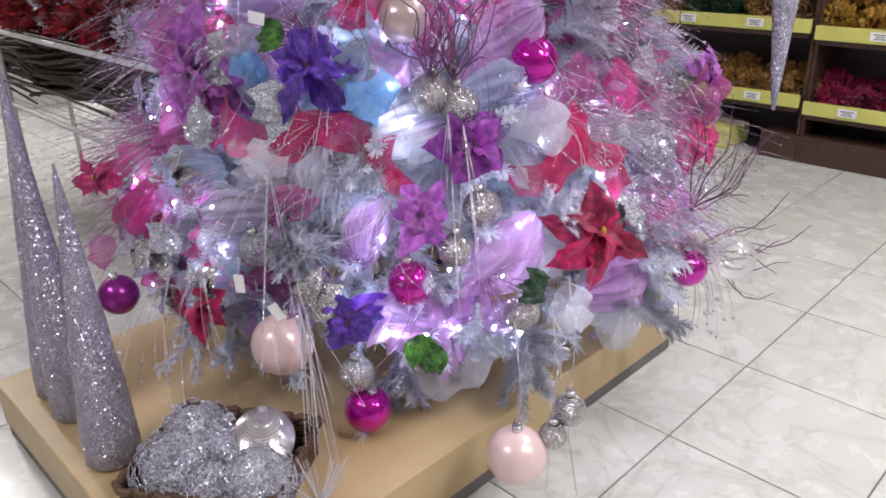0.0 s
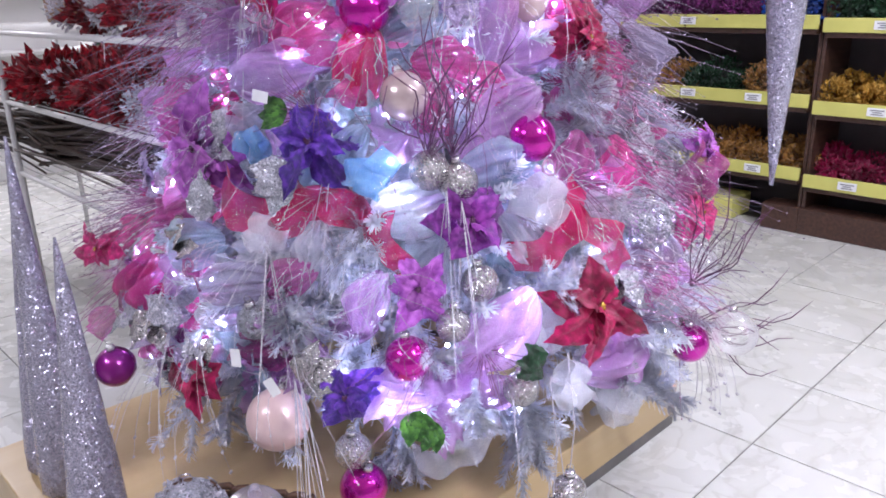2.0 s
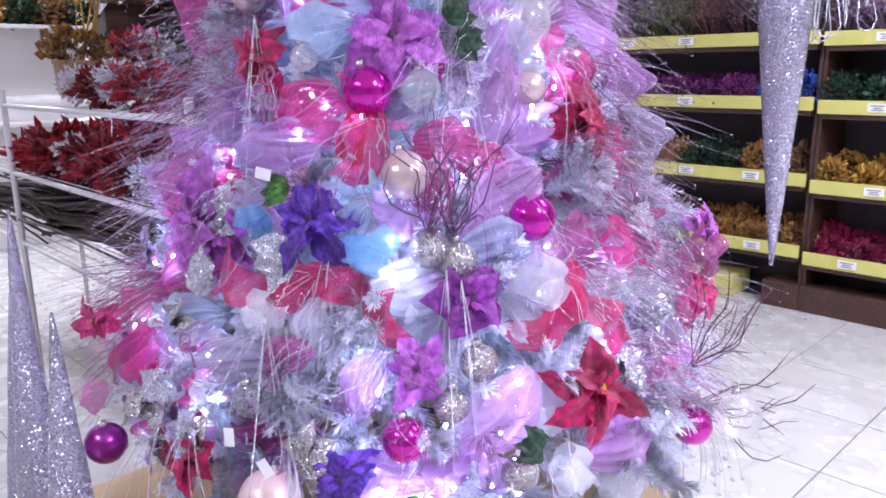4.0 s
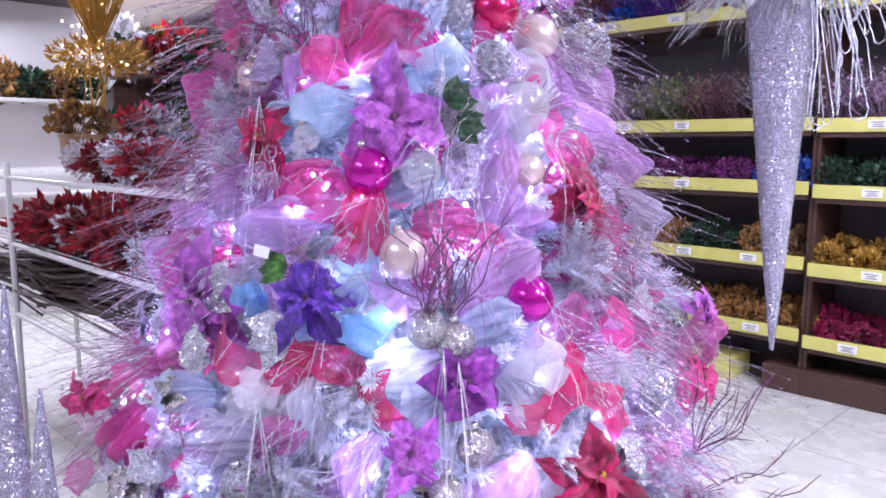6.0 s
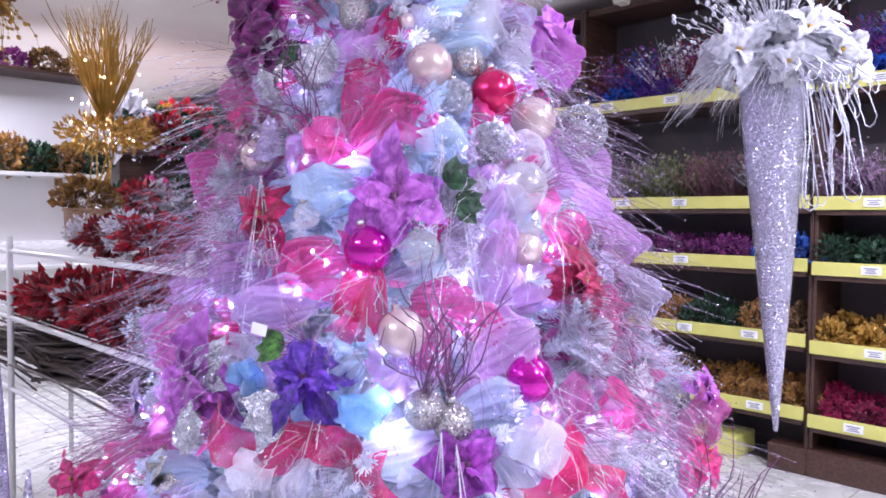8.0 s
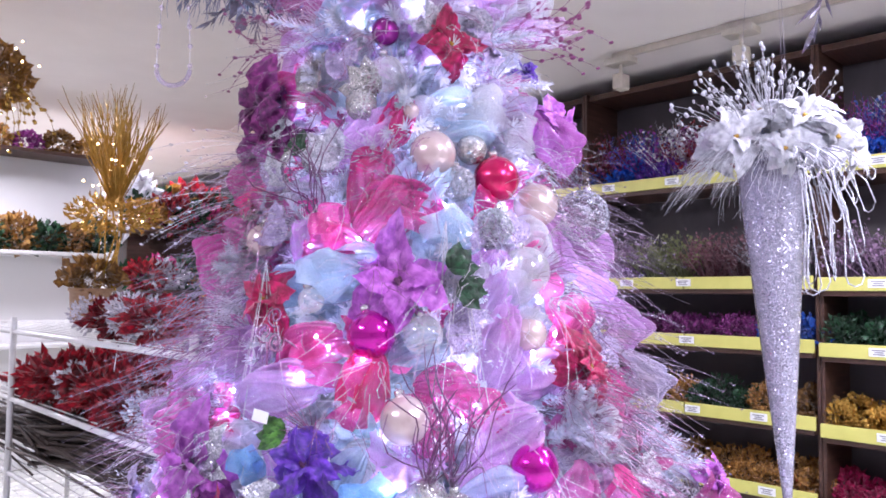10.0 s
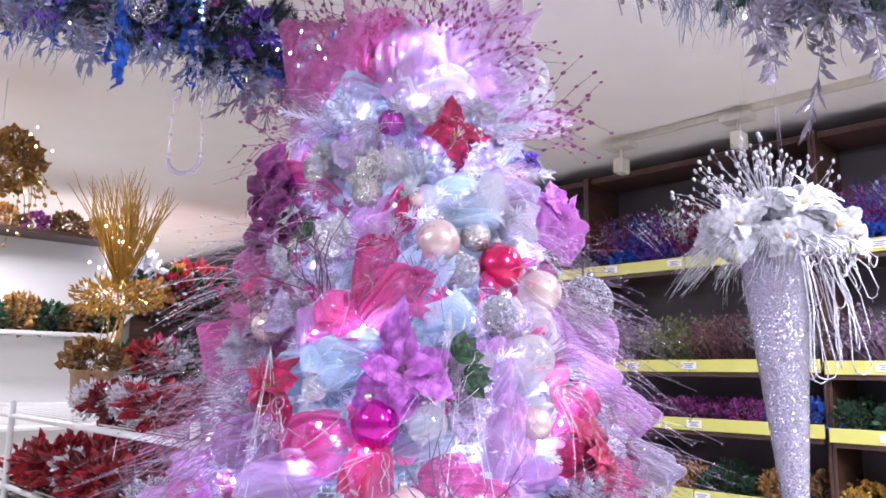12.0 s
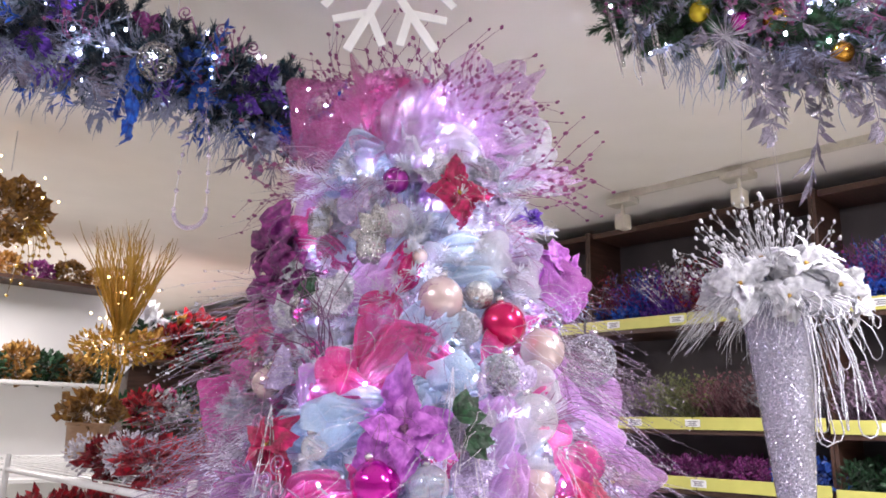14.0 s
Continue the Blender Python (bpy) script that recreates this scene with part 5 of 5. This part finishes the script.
for x, y, z, r, rz in ((-.615, 1.475, P_Z + .03, .066, 0), (-.625, 1.36, P_Z + .014, .078, 40), (-.545, 1.41, P_Z + .02, .066, 90), (-.435, 1.31, P_Z + .014, .072, 10), (-.54, 1.31, P_Z + .012, .06, 10)):
    ob = part("lace_ornament", lace_ornament(int(r * 1000 + rz), r * 1.3), LACE, None, "", pose(x, y, z, 0, 0, rz), smooth=False)
    tagged(ob, "crumpled silver glitter lace ornament in the wicker tray", "ornament", "lace ornaments in the tray")
ribbed = thing("bauble", "large silver ribbed bauble lying in the wicker tray", "bauble", pose(-.45, 1.44, P_Z + .10, 12, 8, 0))
g = Geo()
R0 = .072
prof = []
for k in range(61):
    a = math.pi * k / 60
    prof.append((max(.001, R0 * math.sin(a) * (1 + .028 * math.cos(k * math.pi))), -R0 * math.cos(a)))
g.lathe(prof, 36)
part("globe", g, RIBBED, ribbed, smooth=False)
g = Geo()
g.lathe([(.016, R0 - .004), (.016, R0 + .012), (.008, R0 + .022), (.012, R0 + .03), (.003, R0 + .036)], 12)
part("cap", g, ACRYLIC, ribbed, "clear ribbed cap")
put_spray("tuft", pose(-.30, 1.29, P_Z + .03, 0, 0, 0) @ pose(0, 0, 0, -10, 0, 0), "on the platform", "tinsel on the platform")

# ---- hanging cone vase with white flowers ----
vase = thing("hanging_cone_vase", "tall silver glitter cone vase hung from the ceiling", "vase", Matrix.Translation((.984, 2.352, 1.9)))
g = Geo()
n = 14
rows = [((.006 + .097 * (k / n) ** .95), -1.09 * (1 - k / n)) for k in range(n + 1)]
g.lathe(rows, 32)
g.v = [(x + .036 * (-z / 1.09), y, z) for x, y, z in g.v]
part("cone", g, SILVER, vase)
g = Geo()
g.lathe([(.099, -.006), (.108, 0), (.108, .012), (.099, .018)], 32)
part("rim", g, SILVER, vase)
for a in (40, 160, 280):
    g = Geo()
    x, y = .1 * math.cos(radians(a)), .1 * math.sin(radians(a))
    g.tube([(x, y, .012), (x * .6, y * .6, .6), (x * .2, y * .2, CEIL_Z - 1.9)], .0006, 3)
    part("thread", g, ACRYLIC, vase, "fine clear nylon thread")
VC = Vector((.984, 2.352, 1.9))
for dx, dy, dz, tx, ty, size in ((-.13, -.06, .05, -70, -35, .125), (.05, -.10, .10, -45, 15, .13), (.15, -.08, .05, -70, 40, .13), (.22, -.03, .02, -50, 75, .12), (.09, -.03, .15, -20, 25, .12), (-.04, -.03, .13, -30, -25, .11), (-.02, -.13, .01, -90, 0, .09), (.1, .1, .06, 40, 30, .14), (-.1, .1, .06, 40, -30, .14), (.21, .04, .09, -20, 40, .14)):
    flower("white", size, Matrix.Translation(VC + Vector((dx, dy, dz))) @ pose(0, 0, 0, -tx, ty, 0), CLOTH["white"] + " in the silver vase", group="white flowers in the vase")
BUDS = spray(20, .31, .95, -.10, 21, .0012, .0058, .05, 2).mesh("bud_spray", PETALS["white"], smooth=False)
for k, (rx, ry) in enumerate(((0, 0), (-14, -26), (-10, 28), (12, 6))):
    tagged(part("bud_spray", BUDS, None, None, "", Matrix.Translation(VC + Vector((0, 0, .04))) @ pose(0, 0, 0, rx, ry, 70 * k)), "spray of white oval buds in the silver vase", "bud spray", "bud sprays in the vase")
FEATHER = spray(34, .21, .42, .85, 22, .0008, 0, .10).mesh("feather_spray", PETALS["white"], smooth=False)
for a in (-150, -175, -120, 160, 90):
    d = Vector((math.cos(radians(a)), math.sin(radians(a)), .15))
    tagged(part("feather_spray", FEATHER, None, None, "", frame_along(VC + d * .08 + Vector((0, 0, .02)), d, 0)), "spray of white feathery tinsel in the vase", "tinsel spray", "feather sprays in the vase")
for k in range(30):
    r = random.Random(k + 50)
    a, far_out, dropped = radians(r.uniform(-95, 40)), r.uniform(.12, .29), .03 + .36 * r.random() ** 1.6
    d = Vector((math.cos(a), math.sin(a), 0))
    s = (d.cross(Vector((0, 0, 1))) + Vector((r.uniform(-.6, .6), 0, 0))).normalized()
    start = VC + Vector((0, 0, .03)) + d * .05
    low = VC + d * far_out + Vector((0, 0, -dropped))
    knee = VC + d * far_out * .75 + Vector((0, 0, .02 - dropped * .2))
    w = r.uniform(.014, .034)
    pts = [start, start.lerp(knee, .6) + Vector((0, 0, .015)), knee, knee.lerp(low, .5) + s * w * .5 + d * .02, low + s * w, low + s * w * .7 + Vector((0, 0, -.022)), low + Vector((0, 0, -.03)), low - s * w * .7 + Vector((0, 0, -.022)), low - s * w, knee.lerp(low, .5) - s * w * .5, knee - s * .004]
    g = Geo()
    g.tube(pts, .0021, 5)
    tagged(part("rope_loop", g, CORD, None, ""), "looped silver glitter cord hanging from the vase", "cord loop", "cord loops on the vase")
g = Geo()
g.box((-.014, -.001, -.03), (.014, .001, .03))
tag = thing("price_tag", "small white paper price tag on the vase rim", "price tag", Matrix.Translation(VC + Vector((.0, -.112, -.03))))
part("card", g, PAPER, tag, smooth=False)

# ---- garlands under the ceiling ----
NAVY = petal("blue_green_needles", (0.012, 0.055, 0.085), (0.005, 0.022, 0.04))
ICE = glitter("ice_blue_strand", (0.56, 0.60, 0.80), 500, 0.7, 0.35, 0.5)
DARK_BRANCH = {key: [pine_branch(.22, s).mesh("branch", m_, smooth=False) for s in (11, 12)] for key, m_ in ((3, NAVY), (4, DARK_GREEN))}
g = Geo()
g.ball((0, 0, 0), .0045, 8, 5, 1.3)
SMALL_BULB = g.mesh("bulb", glow("garland_bulb", (0.70, 0.84, 1.0), 70))


def hanging_garland(points, label, seed):
    r = random.Random(seed)
    pts = [Vector(p) for p in points]
    t = thing("hanging_garland", label, "garland", group="garlands under the ceiling")
    g = Geo()
    g.tube(pts, .012, 6)
    part("core", g, DARK_GREEN, t)
    along = []
    for a, b in zip(pts, pts[1:]):
        steps = max(2, int((b - a).length / .035))
        along += [a.lerp(b, i / steps) for i in range(steps)]
    for i, p in enumerate(along):
        for k in range(3):
            d = Vector((r.uniform(-1, 1), r.uniform(-1, 1), r.uniform(-.7, .9)))
            part("branch", DARK_BRANCH[seed][k % 2], None, t, m=frame_along(p - d.normalized() * .03, d, r.uniform(0, 360)))
        for _ in range(2):
            d = Vector((r.uniform(-1, 1), r.uniform(-1, .3), r.uniform(-.8, .6))).normalized() * r.uniform(.10, .17)
            part("bulb", SMALL_BULB, None, t, m=Matrix.Translation(p + d), label="small cool-white bulb")
    for p in (pts[0], pts[len(pts) // 2], pts[-1]):
        g = Geo()
        g.tube([p, (p.x, p.y, CEIL_Z)], .0012, 4)
        part("wire", g, STEM, t, "thin suspension wire")
    return along


LEFT_G = hanging_garland(((-2.1, 1.75, 2.68), (-1.45, 2.02, 2.68), (-.97, 2.30, 2.66), (-.50, 2.62, 2.58)), "dark green pine garland with blue ornaments and cool lights", 3)
RIGHT_G = hanging_garland(((.56, 2.30, 2.90), (.76, 2.14, 2.75), (1.07, 1.98, 2.64), (1.55, 1.85, 2.62)), "dark green pine garland with gold baubles and silver picks", 4)
DOWN_SPRAY = spray(24, .24, .4, 0, 31, .0014, 0, .05).mesh("tinsel_spray", ICE, smooth=False)
def frond(length, leaves, seed):
    """A drooping pick: a thin stem with narrow leaves on both sides."""
    r = random.Random(seed)
    g = Geo()
    at = lambda t: Vector((.10 * length * math.sin(3 * t + seed), .12 * length * t * t, length * t))
    g.tube([at(i / 6) for i in range(7)], .0014, 3)
    for k in range(leaves):
        t = .2 + .8 * k / leaves
        a = Vector((r.choice((-1, 1)) * r.uniform(.5, 1), r.uniform(-.6, .6), r.uniform(.4, 1))).normalized() * length * r.uniform(.13, .24)
        b = a.cross(Vector((0, 1, .3))).normalized() * length * r.uniform(.02, .04)
        p = at(t)
        g.add([p, p + a * .45 + b, p + a, p + a * .45 - b, p + a * .5 + b.cross(a).normalized() * .004], [(0, 1, 4), (1, 2, 4), (2, 3, 4), (3, 0, 4)])
    return g


GREY_PICK = glitter("grey_mauve_glitter", (0.40, 0.36, 0.46), 500, 0.7, 0.4, 0.5)
FRONDS = [frond(.24, 18, 1).mesh("frond_pick", ICE, smooth=False), frond(.30, 24, 2).mesh("frond_pick", GREY_PICK, smooth=False), frond(.20, 14, 3).mesh("frond_pick", ICE, smooth=False), frond(.22, 16, 4).mesh("frond_pick", PETALS["blue"], smooth=False), frond(.22, 16, 5).mesh("frond_pick", PETALS["violet"], smooth=False)]
FROND_LABEL = ("ice-blue glittered", "grey-mauve glittered", "small ice-blue glittered", "bright blue foil", "violet foil")
LOOSE = {"silver": spray(34, .2, .75, 0, 32, .0016, .0, .12).mesh("twig_spray", ICE, smooth=False), "plum": spray(12, .24, .5, 0, 33, .002, .006, .15, 2).mesh("twig_spray", PLUM_BERRY, smooth=False)}
for row, seed in ((LEFT_G, 5), (RIGHT_G, 6)):
    r = random.Random(seed)
    for i, p in enumerate(row):
        for _ in range(4 if row is LEFT_G else 2):
            if row is LEFT_G:
                pick = r.choice((0, 2, 2, 1, 3, 4, 0, 0) if i > len(row) * .25 else (3, 3, 0, 2, 4))
            else:
                pick = r.choice((0, 1, 1, 2))
            d = Vector((r.uniform(-.8, .8), r.uniform(-1, -.1), r.uniform(-1.6, .4)))
            tagged(part("frond_pick", FRONDS[pick], None, None, "", frame_along(p + Vector((r.uniform(-.04, .04), -.03, -.03)), d, r.uniform(0, 360))), FROND_LABEL[pick] + " leaf pick in the garland", "leaf pick", "leaf picks in the garlands")
        if i % 3 == 0:
            d = Vector((r.uniform(-.5, .5), r.uniform(-.7, .1), -1))
            tagged(part("tinsel_spray", DOWN_SPRAY, None, None, "", frame_along(p + Vector((0, 0, -.05)), d, r.uniform(0, 360))), "silver tinsel pick hanging from the garland", "tinsel spray", "picks in the garlands")
        if i % 2 == 0:
            d = Vector((r.uniform(-1, 1), -.8, r.uniform(-.6, .5)))
            tagged(part("twig_spray", LOOSE[r.choice(("silver", "silver", "plum"))], None, None, "", frame_along(p, d, r.uniform(0, 360))), "glittered twig pick in the garland", "twig spray", "picks in the garlands")


def on_row(row, t, off):
    return row[int(t * (len(row) - 1))] + Vector(off)


for t, off, colour, size in ((.30, (0, -.14, 0), "blue", .10), (.52, (.0, -.13, -.07), "violet", .07), (.86, (0, -.12, -.06), "violet", .08), (.70, (-.02, -.13, .08), "plum", .07), (.95, (.0, -.13, -.12), "blue", .05), (.22, (.05, -.16, .07), "blue", .08), (.36, (0, -.15, -.1), "violet", .08), (.47, (.03, -.12, .1), "blue", .06), (.78, (0, -.12, -.1), "blue", .06)):
    p = on_row(LEFT_G, t, off)
    flower(colour, size, frame_along(p, (.1, -1, -.2), rnd.uniform(0, 60)), {"blue": "bright blue cloth flower in the garland", "violet": "violet cloth flower in the garland", "plum": "plum cloth flower in the garland"}[colour], "cloth_flower", "flowers in the garlands")
for t, off, colour in ((.18, (0, -.14, .02), "blue"), (.26, (.02, -.13, -.08), "violet"), (.42, (0, -.14, -.02), "blue"), (.55, (.0, -.14, .08), "violet"), (.75, (.02, -.14, -.03), "blue"), (.9, (0, -.14, .03), "violet")):
    ob = part("foil_rosette", leaf_ball(.055, 60, .04, int(t * 100)), PETALS[colour], None, "", Matrix.Translation(on_row(LEFT_G, t, off) - Vector((0, 0, .05))), smooth=False)
    tagged(ob, ("bright blue" if colour == "blue" else "violet") + " foil leaf cluster in the garland", "leaf cluster", "leaf clusters in the garland")
# twisted blue leaf drop
drop = thing("leaf_drop", "twisted bright blue leaf ornament hanging from the garland", "ornament", Matrix.Translation(on_row(LEFT_G, .62, (.10, -.12, -.06))))
for k in range(6):
    part("leaf", petal_geo(.09, .022, k).mesh("leaf", PETALS["blue"]), None, drop, m=pose(0, 0, -.045 * k, -100, 0, 65 * k))
# pierced silver ball
ball_g = Geo()
for k in range(22):
    d = Vector((math.cos(2.4 * k) * math.sqrt(1 - (1 - 2 * (k + .5) / 22) ** 2), math.sin(2.4 * k) * math.sqrt(1 - (1 - 2 * (k + .5) / 22) ** 2), 1 - 2 * (k + .5) / 22))
    s = d.orthogonal().normalized()
    t = d.cross(s)
    for q in (.020, .011):
        ball_g.tube([d * .055 + (s * math.cos(a) + t * math.sin(a)) * q for a in [i * math.tau / 10 for i in range(11)]], .003, 4)
tagged(part("filigree_ball", ball_g, SILVER_FINE, None, "", Matrix.Translation(on_row(LEFT_G, .66, (.10, -.16, -.08)))), "pierced silver filigree ball in the garland", "ornament")
# spiral picks
for t, off, spin in ((.12, (-.02, -.15, -.12), 180), (.16, (.03, -.15, -.2), 170), (.74, (.0, -.12, .17), 0), (.80, (.02, -.12, .16), 0), (.87, (.02, -.12, .14), 0), (.10, (.0, -.15, -.26), 180)):
    tagged(part("curl_pick", CURL, None, None, "", frame_along(on_row(LEFT_G, t, off), (0, -1, 0), spin)), "mauve glittered spiral pick in the garland", "wire curl", "spiral picks in the garlands")
for t, off, kind, size in ((.28, (-.06, -.1, -.02), "lime", .032), (.22, (-.05, -.1, .04), "lime", .034), (.40, (.0, -.12, -.05), "gold", .034), (.52, (.02, -.12, -.14), "gold", .03), (.78, (.05, -.1, -.12), "gold", .034), (.33, (-.02, -.12, -.06), "mag", .03), (.62, (.0, -.14, .06), "mag", .03), (.70, (.04, -.12, .1), "crim", .03), (.9, (.02, -.14, .06), "lime", .032), (.46, (0, -.14, .08), "sil", .035), (.84, (.06, -.12, -.06), "lime", .03)):
    b = bauble(kind, size, on_row(RIGHT_G, t, off))
    tagged(b, LOOK[kind] + " in the ceiling garland", "bauble", "baubles in the garland")
FAN = spray(60, .10, 1.4, 0, 41, .0009).mesh("tinsel_burst", STRAND, smooth=False)
tagged(part("tinsel_burst", FAN, None, None, "", frame_along(on_row(RIGHT_G, .30, (-.04, -.14, -.12)), (0, -1, -.4))), "round burst of fine silver tinsel", "ornament")
PINK_FALL = spray(30, .5, .22, 0, 42, .0012, 0, .03).mesh("tinsel_spray", SHEERS["lilac"], smooth=False)
tagged(part("tinsel_spray", PINK_FALL, None, None, "", frame_along(on_row(RIGHT_G, .82, (.1, -.1, -.1)), (.25, -.1, -1))), "pink tinsel strands falling from the garland", "tinsel spray")
for x, y, z, ln in ((.45, 2.15, 2.86, .3), (.50, 2.12, 2.88, .36), (.56, 2.1, 2.84, .34), (.80, 2.03, 2.70, .28), (.86, 2.0, 2.68, .33), (.96, 1.95, 2.64, .30), (1.03, 1.92, 2.62, .26), (.74, 2.05, 2.70, .22)):
    g = Geo()
    g.tube([(x, y, z), (x + .01, y - .02, z - ln * .5), (x + .04, y - .02, z - ln)], .0025, 4)
    for k in range(11):
        g.ball((x + .012 + .003 * k, y - .02, z - ln * (.3 + .055 * k)), .0075, 6, 4, 1.5)
    tagged(part("bead_pick", g, SILVER_FINE, None, ""), "drooping silver-mauve bead pick from the garland", "pick", "bead picks")
for x, y, z, size, tilt_ in ((.83, 1.98, 2.60, 1.1, 8), (1.0, 1.95, 2.56, 1.35, -4), (1.10, 1.94, 2.58, 1.0, 10), (.92, 1.96, 2.58, .9, -14), (.78, 2.0, 2.66, 1.0, 16), (1.2, 1.9, 2.55, 1.2, 5)):
    tagged(part("frond_pick", FRONDS[1], None, None, "", frame_along(Vector((x, y, z)), (math.sin(radians(tilt_)), -.1, -1), 70 * x) @ Matrix.Scale(size, 4)), "grey-mauve glittered leaf pick hanging from the garland", "leaf pick", "leaf picks in the garlands")
# bead chain under the left garland
g = Geo()
p0 = on_row(LEFT_G, .70, (.14, -.08, -.16))
chain = [p0 + Vector((.05 * math.sin(a), 0, -.36 + .0 - .05 * math.cos(a) + max(0, abs(a) - 1.57) * .25)) for a in [(-3.0 + i * .2) for i in range(31)]]
for p in chain:
    g.ball(p, .0078, 8, 5)
g.tube(chain, .0012, 3)
tagged(part("bead_chain", g, ACRYLIC, None, ""), "clear bead chain looped under the garland", "bead chain")

# white wooden snowflake
flake = thing("snowflake", "flat white wooden snowflake hanging from the ceiling", "snowflake", pose(-.22, 1.99, 2.79, 0, 0, 8) @ Matrix.Scale(1.22, 4))
for k in range(6):
    g = Geo()
    g.box((-.011, -.004, .02), (.011, .004, .21), .002)
    arm = part("arm", g, PAPER, flake, m=pose(0, 0, 0, 0, 60 * k + 26, 0), smooth=False)
    for s in (-1, 1):
        g = Geo()
        g.box((-.010, -.0035, 0), (.010, .0035, .085), .002)
        part("barb", g, PAPER, arm, m=pose(s * .004, -.0005 * s, .10, 0, s * 48, 0), smooth=False)
g = Geo()
g.tube([(0, 0, .2), (0, 0, (CEIL_Z - 2.79) / 1.22)], .0008, 3)
part("thread", g, STEM, flake, "thin hanging thread")

# ---- gold arrangement and wreath by the rack ----
gold = thing("gold_arrangement", "tall arrangement of gold twigs with warm lights in a pot", "flower arrangement", pose(-2.02, 4.2, 1.306))
g = Geo()
g.lathe([(.085, 0), (.10, .01), (.11, .17), (.118, .175), (.118, .19), (.1, .19)], 20)
part("pot", g, wood("pot_clay", (.40, .24, .13), (.3, .17, .09)), gold, "brown clay pot")
part("foliage", leaf_ball(.15, 260, .06, 61, .6), PETALS["ochre"], gold, m=pose(0, 0, .16))
part("foliage", leaf_ball(.24, 420, .05, 62, .42, .2), GOLD_STRAND, gold, m=pose(.1, 0, .50))
part("stem_bundle", twig_bundle(7, .6, 9, .006, .05).moved(pose(0, 0, 0, 0, 90, 0)), GOLD_STRAND, gold, m=pose(.05, 0, .48))
tagged(part("twig_spray", spray(170, .70, .46, 0, 63, .0032, 0, .03), GOLD_STRAND, gold, m=pose(.12, 0, .62)), kind="stuff")
g = Geo()
g.ball((0, 0, 0), .0058, 8, 5)
WARM = g.mesh("bulb", WARM_BULB)
for k in range(26):
    a, q = rnd.uniform(0, 6.3), rnd.uniform(.02, .26)
    part("bulb", WARM, None, gold, m=pose(.12 + q * math.cos(a), q * math.sin(a), rnd.uniform(.55, 1.1)))
wreath = thing("gold_wreath", "gold leaf hanging ball with warm lights", "wreath", pose(-2.45, 3.85, 2.42))
part("leaves", leaf_ball(.21, 640, .055, 71, .8), PETALS["gold"], wreath)
for k in range(26):
    d = Vector((rnd.gauss(0, 1), rnd.gauss(0, 1), rnd.gauss(0, 1))).normalized() * .25
    part("bulb", WARM, None, wreath, m=Matrix.Translation(d + Vector((0, 0, .22))))
part("trailing_spray", spray(16, .34, .6, .5, 72, .002, .009, .05, 3), GOLD_STRAND, wreath, m=frame_along(Vector((.1, 0, .15)), (.7, -.3, -.5)))
g = Geo()
g.tube([(0, 0, .4), (0, 0, CEIL_Z - 2.42)], .002, 4)
part("wire", g, STEM, wreath, "thin hanging wire")

# ---- far display at the end of the aisle ----
far = thing("display_gondola", "tall white display stand with shelves of garlands", "display stand", STORE)
g = Geo()
g.box((-.6, 7.0, 0), (2.5, 7.06, 2.62), .004)
part("back_panel", g, WHITE_WALL, far, smooth=False)
for z in (1.05, 1.8, 2.62):
    g = Geo()
    g.box((-.6, 6.62, z - .03), (2.5, 6.996, z), .004)
    part("shelf_board", g, WALNUT if z > 2 else WHITE_WIRE, far, smooth=False)
for k in range(14):
    bush_on_shelf(("green", "ochre", "green", "gold")[k % 4], 2.4 - .21 * k, 6.8, 1.8, 1.5, "bunch of green and gold leaves on the white stand", 1)
for k in range(12):
    bush_on_shelf(("gold", "ochre", "plum", "gold")[k % 4], 2.3 - .24 * k, 6.8, 2.62, 1.1, "bunch of bronze foil leaves on top of the stand", 1)

stand = thing("flower_stand", "dark wooden stand stacked with mixed cloth flowers", "display stand", STORE)
g = Geo()
g.box((2.62, 6.70, 0), (3.55, 7.0, 2.0), .004)
part("back_panel", g, WALNUT, stand, smooth=False)
for z in (1.0, 1.5, 2.02):
    g = Geo()
    g.box((2.6, 6.30, z - .03), (3.57, 7.02 if z > 2 else 6.698, z), .004)
    part("shelf_board", g, WALNUT, stand, smooth=False)
for k in range(30):
    colour = ("scarlet", "green", "pink", "scarlet", "white", "green", "gold")[k % 7]
    level, i = k // 10, k % 10
    bush_on_shelf(colour, 2.7 + .185 * (i % 5), (6.42 if i < 5 else 6.6) + (.2 if level == 2 and i >= 5 else 0), (1.0, 1.5, 2.02)[level], 1.35 + (.9 if level == 2 and i >= 5 else 0) + rnd.uniform(-.1, .15), "bunch of mixed cloth flowers on the flower stand", 5)

# ---- floor tiles, the last and largest repeat ----
near = []
rest = Geo()
T = .495 / 2
for i in range(-17, 6):
    for j in range(-14, 21):
        u, v = TU + .5 * i + .25, TV + .5 * j + .25
        if not (U0 + .25 < u < U1 - .25 and V0 + .25 < v < V1 - .25):
            continue
        if -1.6 < u < 4.8 and -2.6 < v < 8.8:
            near.append((u, v))
        else:
            rest.box((u - T, v - T, -.02), (u + T, v + T, 0))
for u, v in near[:300]:
    part("tile", TILE_MESH, None, ground, m=pose(u, v, rnd.uniform(-.0004, .0004)))
for u, v in near[300:]:
    rest.box((u - T, v - T, -.02), (u + T, v + T, 0))
tagged(part("tile_field", rest, MARBLE, ground, "farther marble tiles", smooth=False), kind="stuff")
